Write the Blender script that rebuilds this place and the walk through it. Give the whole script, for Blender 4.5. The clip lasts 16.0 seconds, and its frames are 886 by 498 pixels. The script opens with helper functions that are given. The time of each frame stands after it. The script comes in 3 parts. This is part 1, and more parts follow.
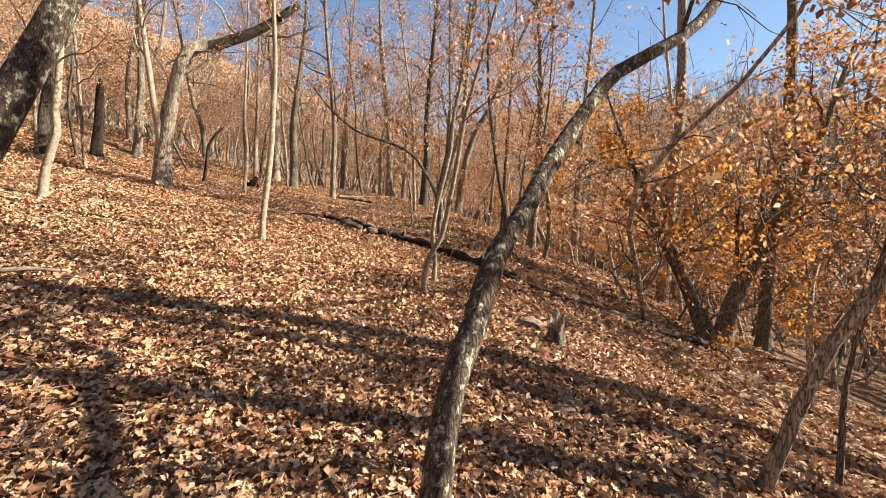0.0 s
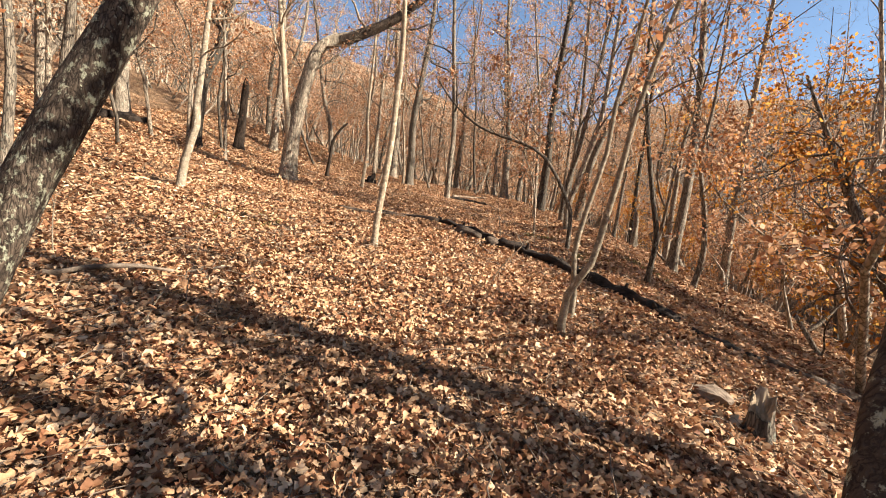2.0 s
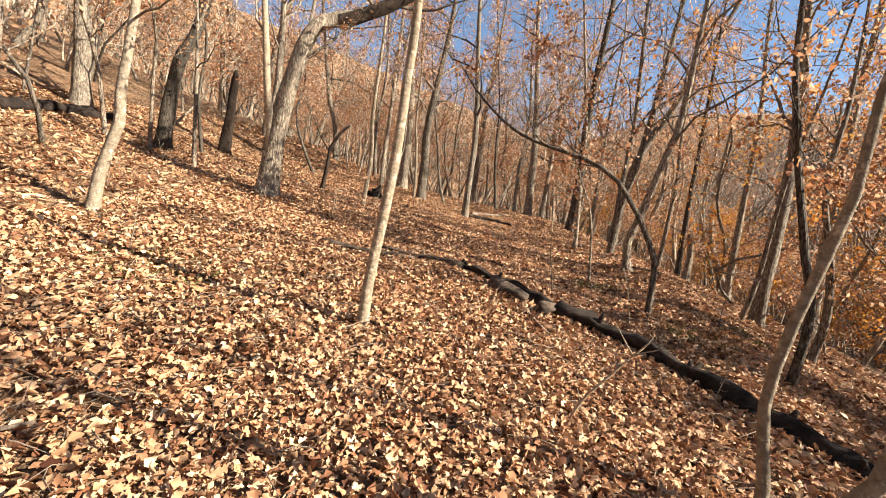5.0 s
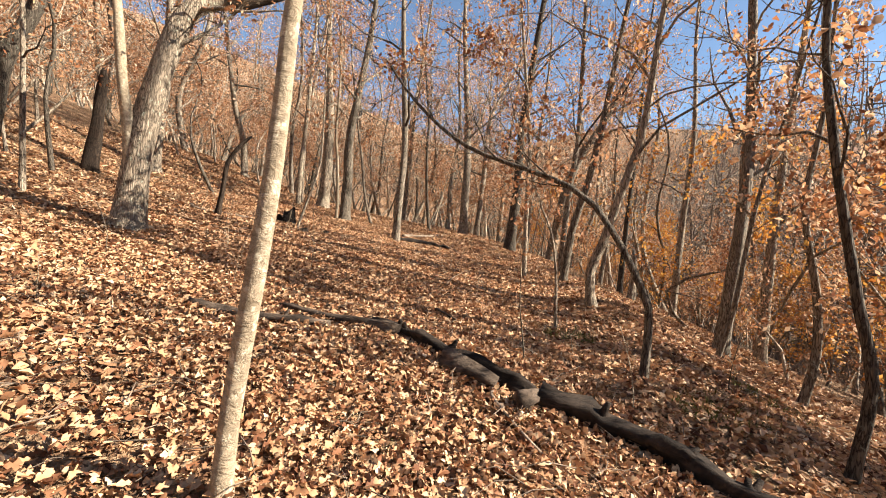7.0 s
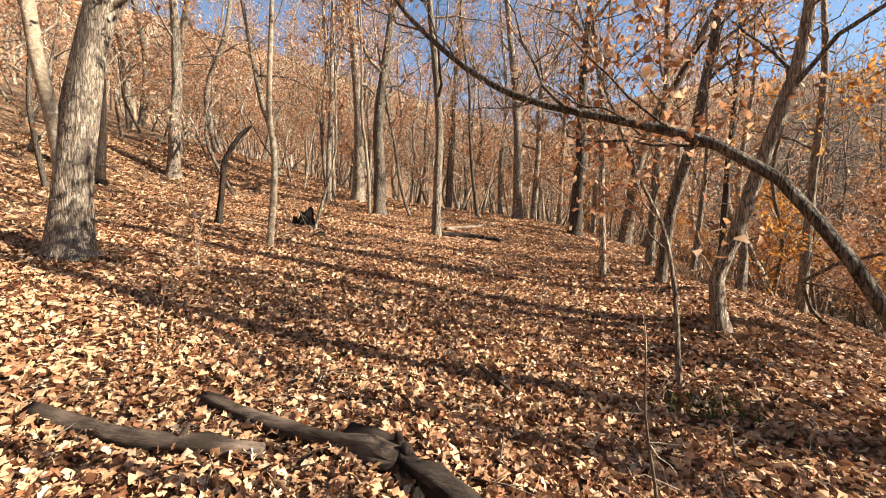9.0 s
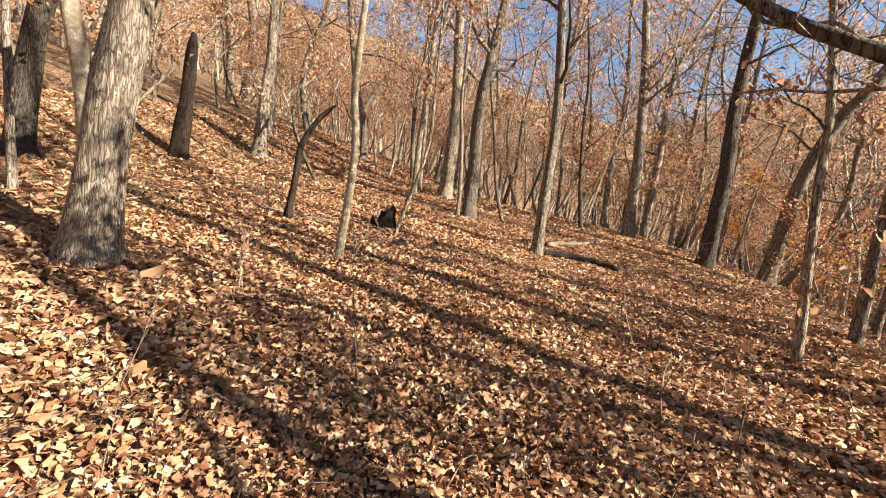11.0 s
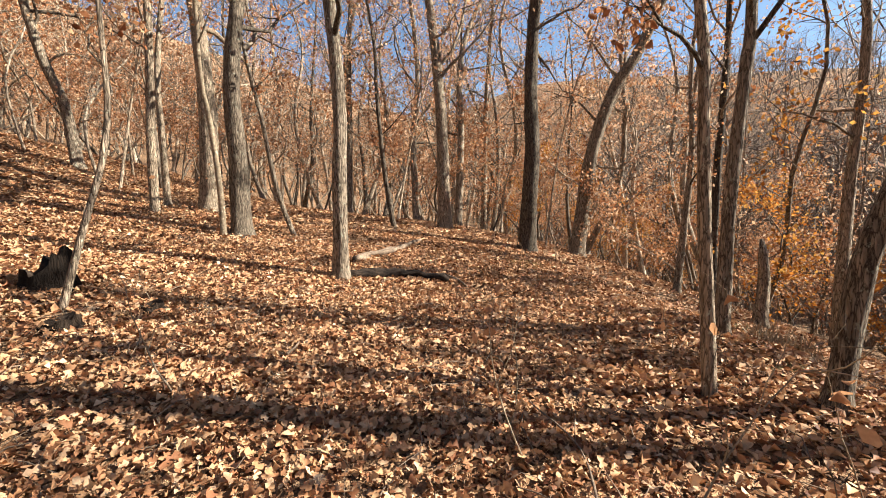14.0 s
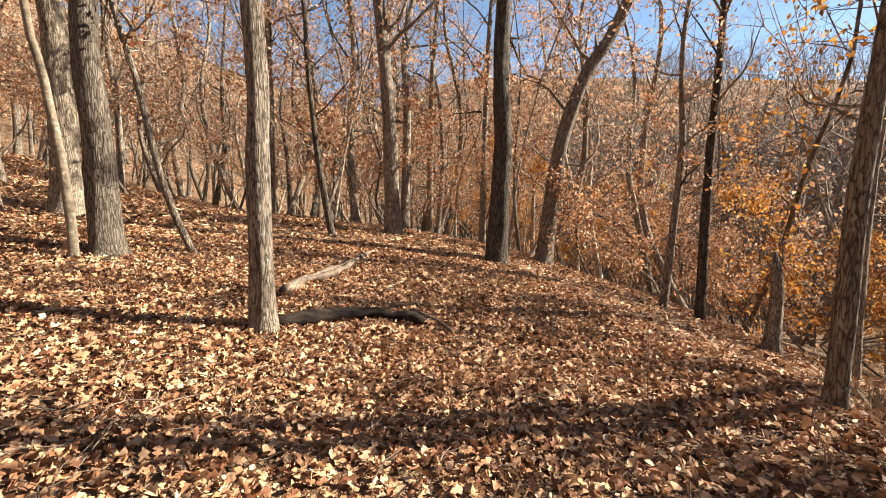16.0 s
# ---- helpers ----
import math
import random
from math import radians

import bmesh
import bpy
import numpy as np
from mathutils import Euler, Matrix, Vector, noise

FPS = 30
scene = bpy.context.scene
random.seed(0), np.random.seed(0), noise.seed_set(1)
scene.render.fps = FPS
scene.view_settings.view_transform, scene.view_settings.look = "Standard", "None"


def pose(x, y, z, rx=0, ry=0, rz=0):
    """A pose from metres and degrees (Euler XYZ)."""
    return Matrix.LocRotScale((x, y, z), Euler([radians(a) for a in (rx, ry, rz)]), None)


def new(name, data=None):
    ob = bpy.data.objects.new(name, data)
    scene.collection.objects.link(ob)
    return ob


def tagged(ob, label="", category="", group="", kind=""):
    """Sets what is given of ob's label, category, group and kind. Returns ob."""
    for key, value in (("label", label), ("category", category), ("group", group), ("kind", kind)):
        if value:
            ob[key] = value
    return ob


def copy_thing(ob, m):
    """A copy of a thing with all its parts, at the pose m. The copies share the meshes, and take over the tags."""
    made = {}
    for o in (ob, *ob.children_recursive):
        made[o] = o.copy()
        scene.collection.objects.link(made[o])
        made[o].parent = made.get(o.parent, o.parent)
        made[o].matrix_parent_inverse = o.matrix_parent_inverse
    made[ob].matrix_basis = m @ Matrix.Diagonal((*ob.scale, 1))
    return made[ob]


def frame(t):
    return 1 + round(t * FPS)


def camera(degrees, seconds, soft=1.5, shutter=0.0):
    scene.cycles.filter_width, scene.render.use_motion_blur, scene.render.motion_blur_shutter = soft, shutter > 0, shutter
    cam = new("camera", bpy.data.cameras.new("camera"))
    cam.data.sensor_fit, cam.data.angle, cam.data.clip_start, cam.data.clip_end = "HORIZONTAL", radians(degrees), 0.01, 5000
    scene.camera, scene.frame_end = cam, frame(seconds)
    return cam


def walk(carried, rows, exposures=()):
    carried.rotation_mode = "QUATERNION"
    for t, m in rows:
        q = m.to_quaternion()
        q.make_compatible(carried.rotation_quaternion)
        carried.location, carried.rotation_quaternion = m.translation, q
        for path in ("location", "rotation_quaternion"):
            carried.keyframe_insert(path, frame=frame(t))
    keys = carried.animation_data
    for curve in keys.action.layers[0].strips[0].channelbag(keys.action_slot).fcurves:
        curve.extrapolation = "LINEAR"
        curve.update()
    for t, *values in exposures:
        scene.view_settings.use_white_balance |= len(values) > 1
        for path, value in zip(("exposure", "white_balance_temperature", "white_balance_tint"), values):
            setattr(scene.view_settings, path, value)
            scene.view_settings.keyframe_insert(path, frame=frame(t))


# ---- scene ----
cam = camera(90.84, 16.0, soft=1.0)
PATH = [
    (0, pose(0.000, 0.000, 1.280, 87.16, -2.00, -6.20)),
    (0.5, pose(-0.010, 0.340, 1.296, 86.56, -1.91, 4.05)),
    (1, pose(0.020, 0.576, 1.332, 86.21, -1.19, 6.92)),
    (1.5, pose(-0.104, 0.714, 1.370, 86.48, -2.05, 7.56)),
    (2, pose(-0.291, 1.026, 1.432, 86.15, -5.68, 7.70)),
    (2.5, pose(-0.400, 1.310, 1.483, 84.50, -4.98, 5.11)),
    (3, pose(-0.524, 1.725, 1.592, 84.16, -4.54, 5.61)),
    (3.5, pose(-0.678, 2.050, 1.656, 84.60, -3.88, 12.67)),
    (4, pose(-0.775, 2.450, 1.763, 85.07, -5.54, 14.28)),
    (4.5, pose(-0.775, 2.887, 1.814, 85.92, -6.82, 10.21)),
    (5, pose(-0.870, 3.350, 1.892, 86.73, -7.30, 9.00)),
    (5.2, pose(-0.918, 3.536, 1.948, 87.10, -8.15, 5.98)),
    (7.3, pose(-1.120, 5.148, 2.197, 89.51, -5.30, -0.27)),
    (7.5, pose(-1.097, 5.328, 2.199, 89.34, -5.20, 1.23)),
    (8, pose(-1.033, 5.836, 2.278, 88.44, -3.37, 4.60)),
    (8.5, pose(-1.022, 6.408, 2.389, 87.59, -1.98, 7.03)),
    (9, pose(-0.993, 6.902, 2.460, 86.71, -1.27, 7.08)),
    (9.5, pose(-1.032, 7.354, 2.527, 86.13, -1.89, 11.57)),
    (9.7, pose(-1.075, 7.535, 2.557, 85.94, -3.94, 14.18)),
    (11.8, pose(-1.891, 8.833, 2.853, 84.60, -8.07, 16.81)),
    (12, pose(-1.877, 8.952, 2.859, 85.38, -6.54, 12.83)),
    (12.5, pose(-1.824, 9.368, 2.920, 86.25, -3.72, -0.03)),
    (13, pose(-1.789, 9.769, 2.949, 85.95, -3.54, -3.01)),
    (13.5, pose(-1.725, 10.246, 2.996, 85.55, -1.81, -6.35)),
    (14, pose(-1.689, 10.737, 3.004, 85.42, 0.34, -6.91)),
    (14.5, pose(-1.705, 11.230, 3.032, 84.65, 0.78, -8.90)),
    (15, pose(-1.748, 11.670, 3.078, 83.66, 0.78, -12.62)),
    (15.5, pose(-1.808, 12.136, 3.159, 83.84, 0.65, -11.75)),
    (15.7, pose(-1.844, 12.345, 3.160, 84.27, 0.47, -11.40)),
    (16, pose(-1.893, 12.607, 3.199, 84.52, 0.10, -16.39)),
]
walk(cam, PATH)

# ---- world and sun ----
SUN_AZ, SUN_EL = radians(-4.0), radians(32.0)
sun_way = Vector((math.cos(SUN_AZ) * math.cos(SUN_EL), math.sin(SUN_AZ) * math.cos(SUN_EL), math.sin(SUN_EL)))
world = bpy.data.worlds.new("world")
scene.world = world
world.use_nodes = True
wn = world.node_tree.nodes
sky = wn.new("ShaderNodeTexSky")
sky.sky_type, sky.sun_disc = "NISHITA", False
sky.sun_elevation, sky.sun_rotation = SUN_EL, math.pi / 2 - SUN_AZ
sky.air_density, sky.dust_density, sky.ozone_density = 1.0, 0.1, 1.6
world.node_tree.links.new(sky.outputs[0], wn["Background"].inputs[0])
wn["Background"].inputs[1].default_value = 0.052
sun_data = bpy.data.lights.new("sun", "SUN")
sun_data.energy, sun_data.angle, sun_data.color = 5.0, radians(0.55), (1.0, 0.932, 0.82)
sun = new("sun", sun_data)
sun.matrix_world = Matrix.Translation((30, 0, 40)) @ sun_way.to_track_quat("Z", "Y").to_matrix().to_4x4()
scene.view_settings.exposure = 1.86


# ---- materials ----
def node_mat(name):
    m = bpy.data.materials.new(name)
    m.use_nodes = True
    nt = m.node_tree
    bsdf = nt.nodes["Principled BSDF"]
    bsdf.inputs["Specular IOR Level"].default_value = 0.12
    return m, nt, bsdf


def add(nt, kind, **values):
    n = nt.nodes.new(kind)
    for k, v in values.items():
        n.inputs[k.replace("_", " ")].default_value = v
    return n


def ramp(nt, source, stops):
    r = nt.nodes.new("ShaderNodeValToRGB")
    el = r.color_ramp.elements
    while len(el) < len(stops):
        el.new(0.5)
    for e, (pos, col) in zip(el, stops):
        e.position, e.color = pos, (*col, 1)
    nt.links.new(source, r.inputs[0])
    return r.outputs[0]


def mapped(nt, scale):
    co = nt.nodes.new("ShaderNodeTexCoord")
    mp = nt.nodes.new("ShaderNodeMapping")
    mp.inputs["Scale"].default_value = scale
    nt.links.new(co.outputs["Object"], mp.inputs[0])
    return mp.outputs[0]


def mixed(nt, fac, a, b, mode="MIX"):
    n = nt.nodes.new("ShaderNodeMix")
    n.data_type, n.blend_type = "RGBA", mode
    if isinstance(fac, float):
        n.inputs[0].default_value = fac
    else:
        nt.links.new(fac, n.inputs[0])
    for slot, v in ((6, a), (7, b)):
        if isinstance(v, tuple):
            n.inputs[slot].default_value = (*v, 1)
        else:
            nt.links.new(v, n.inputs[slot])
    return n.outputs[2]


def bark_material(name, dark, light, lichen=0.0, lichen_colour=(0.36, 0.38, 0.30), furrow=26.0, flat=0.16, spot=17.0, crack=0.15, relief=0.8):
    """Bark in long plates with dark cracks between them; each tree has a tone of its own, with lichen patches where asked."""
    m, nt, bsdf = node_mat(name)
    v = mapped(nt, (1, 1, flat))
    ridges = add(nt, "ShaderNodeTexNoise", Scale=furrow, Detail=6.0, Roughness=0.65, Distortion=0.6)
    nt.links.new(v, ridges.inputs["Vector"])
    bent = nt.nodes.new("ShaderNodeVectorMath")
    bent.operation = "MULTIPLY_ADD"
    nt.links.new(ridges.outputs["Color"], bent.inputs[0])
    bent.inputs[1].default_value = (0.05, 0.05, 0.05)
    nt.links.new(v, bent.inputs[2])
    plates = add(nt, "ShaderNodeTexVoronoi", Scale=furrow * 1.5, Randomness=1.0)
    plates.feature = "DISTANCE_TO_EDGE"
    nt.links.new(bent.outputs[0], plates.inputs["Vector"])
    blotch = add(nt, "ShaderNodeTexNoise", Scale=2.6, Detail=5.0, Roughness=0.65)
    nt.links.new(mapped(nt, (1, 1, 0.4)), blotch.inputs["Vector"])
    col = ramp(nt, ridges.outputs[0], [(0.4, tuple(0.6 * a + 0.4 * b for a, b in zip(dark, light))), (0.52, tuple(0.3 * a + 0.7 * b for a, b in zip(dark, light))), (0.64, light)])
    col = mixed(nt, ramp(nt, plates.outputs["Distance"], [(0.0, (1, 1, 1)), (crack, (0, 0, 0))]), col, dark)
    col = mixed(nt, ramp(nt, blotch.outputs[0], [(0.45, (0, 0, 0)), (0.68, (0.6, 0.6, 0.6))]), col, tuple(0.4 * c for c in light))
    if lichen:
        spots = add(nt, "ShaderNodeTexNoise", Scale=spot, Detail=6.0, Roughness=0.75)
        nt.links.new(mapped(nt, (1, 1, 0.7)), spots.inputs["Vector"])
        edge = 0.62 - 0.12 * lichen
        mask = ramp(nt, spots.outputs[0], [(edge, (0, 0, 0)), (edge + 0.06, (0.9, 0.9, 0.9))])
        col = mixed(nt, mask, col, lichen_colour)
    tone = nt.nodes.new("ShaderNodeObjectInfo")
    col = mixed(nt, 1.0, col, ramp(nt, tone.outputs["Random"], [(0.0, (0.32, 0.31, 0.3)), (0.25, (0.75, 0.73, 0.7)), (0.5, (1.02, 0.99, 0.95)), (1.0, (1.35, 1.28, 1.18))]), "MULTIPLY")
    nt.links.new(col, bsdf.inputs["Base Color"])
    bsdf.inputs["Roughness"].default_value = 0.92
    height = nt.nodes.new("ShaderNodeMath")
    height.operation = "MULTIPLY_ADD"
    nt.links.new(plates.outputs["Distance"], height.inputs[0])
    height.inputs[1].default_value = relief
    nt.links.new(ridges.outputs[0], height.inputs[2])
    bump = add(nt, "ShaderNodeBump", Strength=0.9, Distance=0.022)
    nt.links.new(height.outputs[0], bump.inputs["Height"])
    nt.links.new(bump.outputs[0], bsdf.inputs["Normal"])
    return m


def leaf_material(name, stops, translucency):
    """Thin dry leaves, each with a tone of its own; light shines through a little."""
    m, nt, bsdf = node_mat(name)
    geo = nt.nodes.new("ShaderNodeNewGeometry")
    col = ramp(nt, geo.outputs["Random Per Island"], stops)
    grain = add(nt, "ShaderNodeTexNoise", Scale=45.0, Detail=4.0)
    nt.links.new(mapped(nt, (1, 1, 1)), grain.inputs["Vector"])
    col = mixed(nt, 0.45, col, ramp(nt, grain.outputs[0], [(0.3, (0.5, 0.42, 0.36)), (0.7, (1, 1, 1))]), "MULTIPLY")
    nt.links.new(col, bsdf.inputs["Base Color"])
    bsdf.inputs["Roughness"].default_value = 0.62
    if translucency:
        tr = nt.nodes.new("ShaderNodeBsdfTranslucent")
        nt.links.new(col, tr.inputs[0])
        mx = nt.nodes.new("ShaderNodeMixShader")
        mx.inputs[0].default_value = translucency
        nt.links.new(bsdf.outputs[0], mx.inputs[1])
        nt.links.new(tr.outputs[0], mx.inputs[2])
        nt.links.new(mx.outputs[0], nt.nodes["Material Output"].inputs[0])
    return m


def litter_material():
    """The forest floor under the loose leaves: packed brown leaves, humus, thin grass and moss on the valley side."""
    m, nt, bsdf = node_mat("leaf_litter_floor")
    v = mapped(nt, (1, 1, 1))
    warp = add(nt, "ShaderNodeTexNoise", Scale=14.0, Detail=5.0)
    nt.links.new(v, warp.inputs["Vector"])
    wv = nt.nodes.new("ShaderNodeVectorMath")
    wv.operation = "MULTIPLY_ADD"
    nt.links.new(warp.outputs["Color"], wv.inputs[0])
    wv.inputs[1].default_value = (0.3, 0.3, 0.3)
    nt.links.new(v, wv.inputs[2])
    cells = add(nt, "ShaderNodeTexVoronoi", Scale=19.0, Randomness=1.0)
    nt.links.new(wv.outputs[0], cells.inputs["Vector"])
    sep = nt.nodes.new("ShaderNodeSeparateColor")
    nt.links.new(cells.outputs["Color"], sep.inputs[0])
    leaves = ramp(nt, sep.outputs[0], [(0.0, (0.06, 0.032, 0.018)), (0.3, (0.17, 0.088, 0.045)), (0.62, (0.32, 0.185, 0.098)), (1.0, (0.48, 0.31, 0.18))])
    patch = add(nt, "ShaderNodeTexNoise", Scale=0.55, Detail=6.0, Roughness=0.65)
    nt.links.new(v, patch.inputs["Vector"])
    humus = ramp(nt, patch.outputs[0], [(0.5, (0, 0, 0)), (0.68, (0.7, 0.7, 0.7))])
    col = mixed(nt, humus, leaves, (0.2, 0.135, 0.08))
    green = add(nt, "ShaderNodeTexNoise", Scale=1.1, Detail=5.0, Roughness=0.6)
    nt.links.new(v, green.inputs["Vector"])
    col = mixed(nt, ramp(nt, green.outputs[0], [(0.64, (0, 0, 0)), (0.74, (0.75, 0.75, 0.75))]), col, (0.12, 0.115, 0.035))
    nt.links.new(col, bsdf.inputs["Base Color"])
    bsdf.inputs["Roughness"].default_value = 0.9
    bump = add(nt, "ShaderNodeBump", Strength=1.0, Distance=0.05)
    nt.links.new(cells.outputs["Distance"], bump.inputs["Height"])
    nt.links.new(bump.outputs[0], bsdf.inputs["Normal"])
    return m


def wood_material(name, dark, light, along=(0.25, 1, 1)):
    m, nt, bsdf = node_mat(name)
    grain = add(nt, "ShaderNodeTexNoise", Scale=24.0, Detail=7.0, Roughness=0.7, Distortion=0.4)
    nt.links.new(mapped(nt, along), grain.inputs["Vector"])
    rot = add(nt, "ShaderNodeTexNoise", Scale=4.0, Detail=4.0)
    nt.links.new(mapped(nt, (1, 1, 1)), rot.inputs["Vector"])
    col = ramp(nt, grain.outputs[0], [(0.35, dark), (0.68, light)])
    col = mixed(nt, ramp(nt, rot.outputs[0], [(0.42, (0, 0, 0)), (0.66, (0.8, 0.8, 0.8))]), col, tuple(0.6 * c for c in dark))
    nt.links.new(col, bsdf.inputs["Base Color"])
    bsdf.inputs["Roughness"].default_value = 0.88
    bump = add(nt, "ShaderNodeBump", Strength=0.9, Distance=0.02)
    nt.links.new(grain.outputs[0], bump.inputs["Height"])
    nt.links.new(bump.outputs[0], bsdf.inputs["Normal"])
    return m


BARK = bark_material("oak_bark", (0.024, 0.018, 0.013), (0.38, 0.31, 0.235), 0.3)
BARK_PALE = bark_material("pale_young_bark", (0.11, 0.085, 0.058), (0.34, 0.275, 0.195), 0.5, (0.46, 0.4, 0.3), 14.0, 1.6, crack=0.01, relief=0.0)
BARK_LICHEN = bark_material("lichen_grown_bark", (0.016, 0.012, 0.009), (0.15, 0.11, 0.08), 0.62, (0.36, 0.36, 0.26), 30.0, 0.3, 26.0)
# Dark bark of dead snags; on the arching limb it stands in for shade.
BARK_DARK = bark_material("dead_and_shaded_limb_bark", (0.012, 0.009, 0.007), (0.06, 0.042, 0.03), 0.0)
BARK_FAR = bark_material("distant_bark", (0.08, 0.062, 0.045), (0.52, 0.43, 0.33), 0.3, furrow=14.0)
# Darker copy of the distant bark, with the ravine's shade put into its colour.
BARK_RAVINE_SHADE = bark_material("ravine_bark_with_shade", (0.045, 0.035, 0.03), (0.3, 0.24, 0.195), 0.2, furrow=14.0)
LITTER = litter_material()
FALLEN = leaf_material("fallen_oak_leaf", [(0.0, (0.08, 0.03, 0.016)), (0.16, (0.25, 0.109, 0.053)), (0.42, (0.46, 0.247, 0.126)), (0.8, (0.6, 0.378, 0.208)), (1.0, (0.68, 0.475, 0.3))], 0.12)
HANGING = leaf_material("hanging_oak_leaf", [(0.0, (0.27, 0.1, 0.042)), (0.35, (0.46, 0.215, 0.1)), (0.7, (0.6, 0.355, 0.19)), (1.0, (0.7, 0.52, 0.35))], 0.42)
TAN = leaf_material("distant_tan_leaf", [(0.0, (0.36, 0.165, 0.085)), (0.5, (0.57, 0.335, 0.19)), (1.0, (0.7, 0.51, 0.35))], 0.45)
GOLDEN = leaf_material("golden_oak_leaf", [(0.0, (0.36, 0.12, 0.025)), (0.5, (0.52, 0.22, 0.045)), (1.0, (0.62, 0.36, 0.09))], 0.5)
LOG_DARK = wood_material("rotten_dark_log", (0.012, 0.009, 0.007), (0.06, 0.042, 0.03))
LOG_GREY = wood_material("weathered_grey_wood", (0.12, 0.085, 0.06), (0.36, 0.27, 0.19))
WOOD_PALE = wood_material("broken_pale_wood", (0.22, 0.15, 0.09), (0.5, 0.38, 0.25), (1, 1, 0.2))
LOG_BROWN = wood_material("damp_brown_wood", (0.045, 0.032, 0.023), (0.19, 0.135, 0.095))
MOSS = wood_material("green_moss", (0.09, 0.09, 0.025), (0.25, 0.22, 0.07), (1, 1, 1))

# ---- ground ----
M = 0.8


def soft(v):
    return np.logaddexp(0, v)


def ground(x, y):
    """Height of the hillside: a rounded spur that climbs ahead and to the left and drops into a ravine on the right, with a wooded slope beyond."""
    X, Y = np.asarray(x, float) / M, np.asarray(y, float) / M
    xc, yc = np.clip(X, -14, 3), np.clip(Y, -2, 30)
    u = soft((X - 1.0 - 0.08 * yc) / 1.2) * 1.2
    z = -0.5409 - 0.0031 * X + 0.2256 * yc + 0.1524 * (xc * xc + 2 * xc * (X - xc)) / 20 - 0.0691 * xc * yc / 20 - 0.0918 * yc * yc / 20 - 0.4020 * u + 0.0150 * yc**3 / 400
    z = z + 0.3855 * np.exp(-(((X - 2.3) / 1.3) ** 2) - ((Y - 15.5) / 5.5) ** 2)
    z = z - 0.0633 * np.exp(-(((X + 3.5) / 4.5) ** 2) - ((Y - 20.5) / 3.5) ** 2)
    z = z + 0.4009 * np.exp(-(((X + 1) / 5) ** 2) - ((Y - 27.5) / 4) ** 2)
    z = z - 0.5083 * np.exp(-(((X + 12) / 4) ** 2) - ((Y - 20) / 5) ** 2)
    z = z + 0.18 * np.exp(-(((X + 1.4) / 2.1) ** 2) - ((Y - 10.7) / 1.1) ** 2)
    z = z + 0.17 * soft((-X - 16) / 4) * 4 * 0.6
    z = z + 0.85 * soft((X - 36) / 7) * 7 - 0.42 * soft((X - 120) / 20) * 20
    z = z - 0.06 * soft((Y - 40) / 6) * 6 + 0.34 * soft((Y - 78) / 8) * 8 + 0.1 * soft((-Y - 4) / 3) * 3
    return z * M


def gz(x, y):
    return float(ground(x, y))


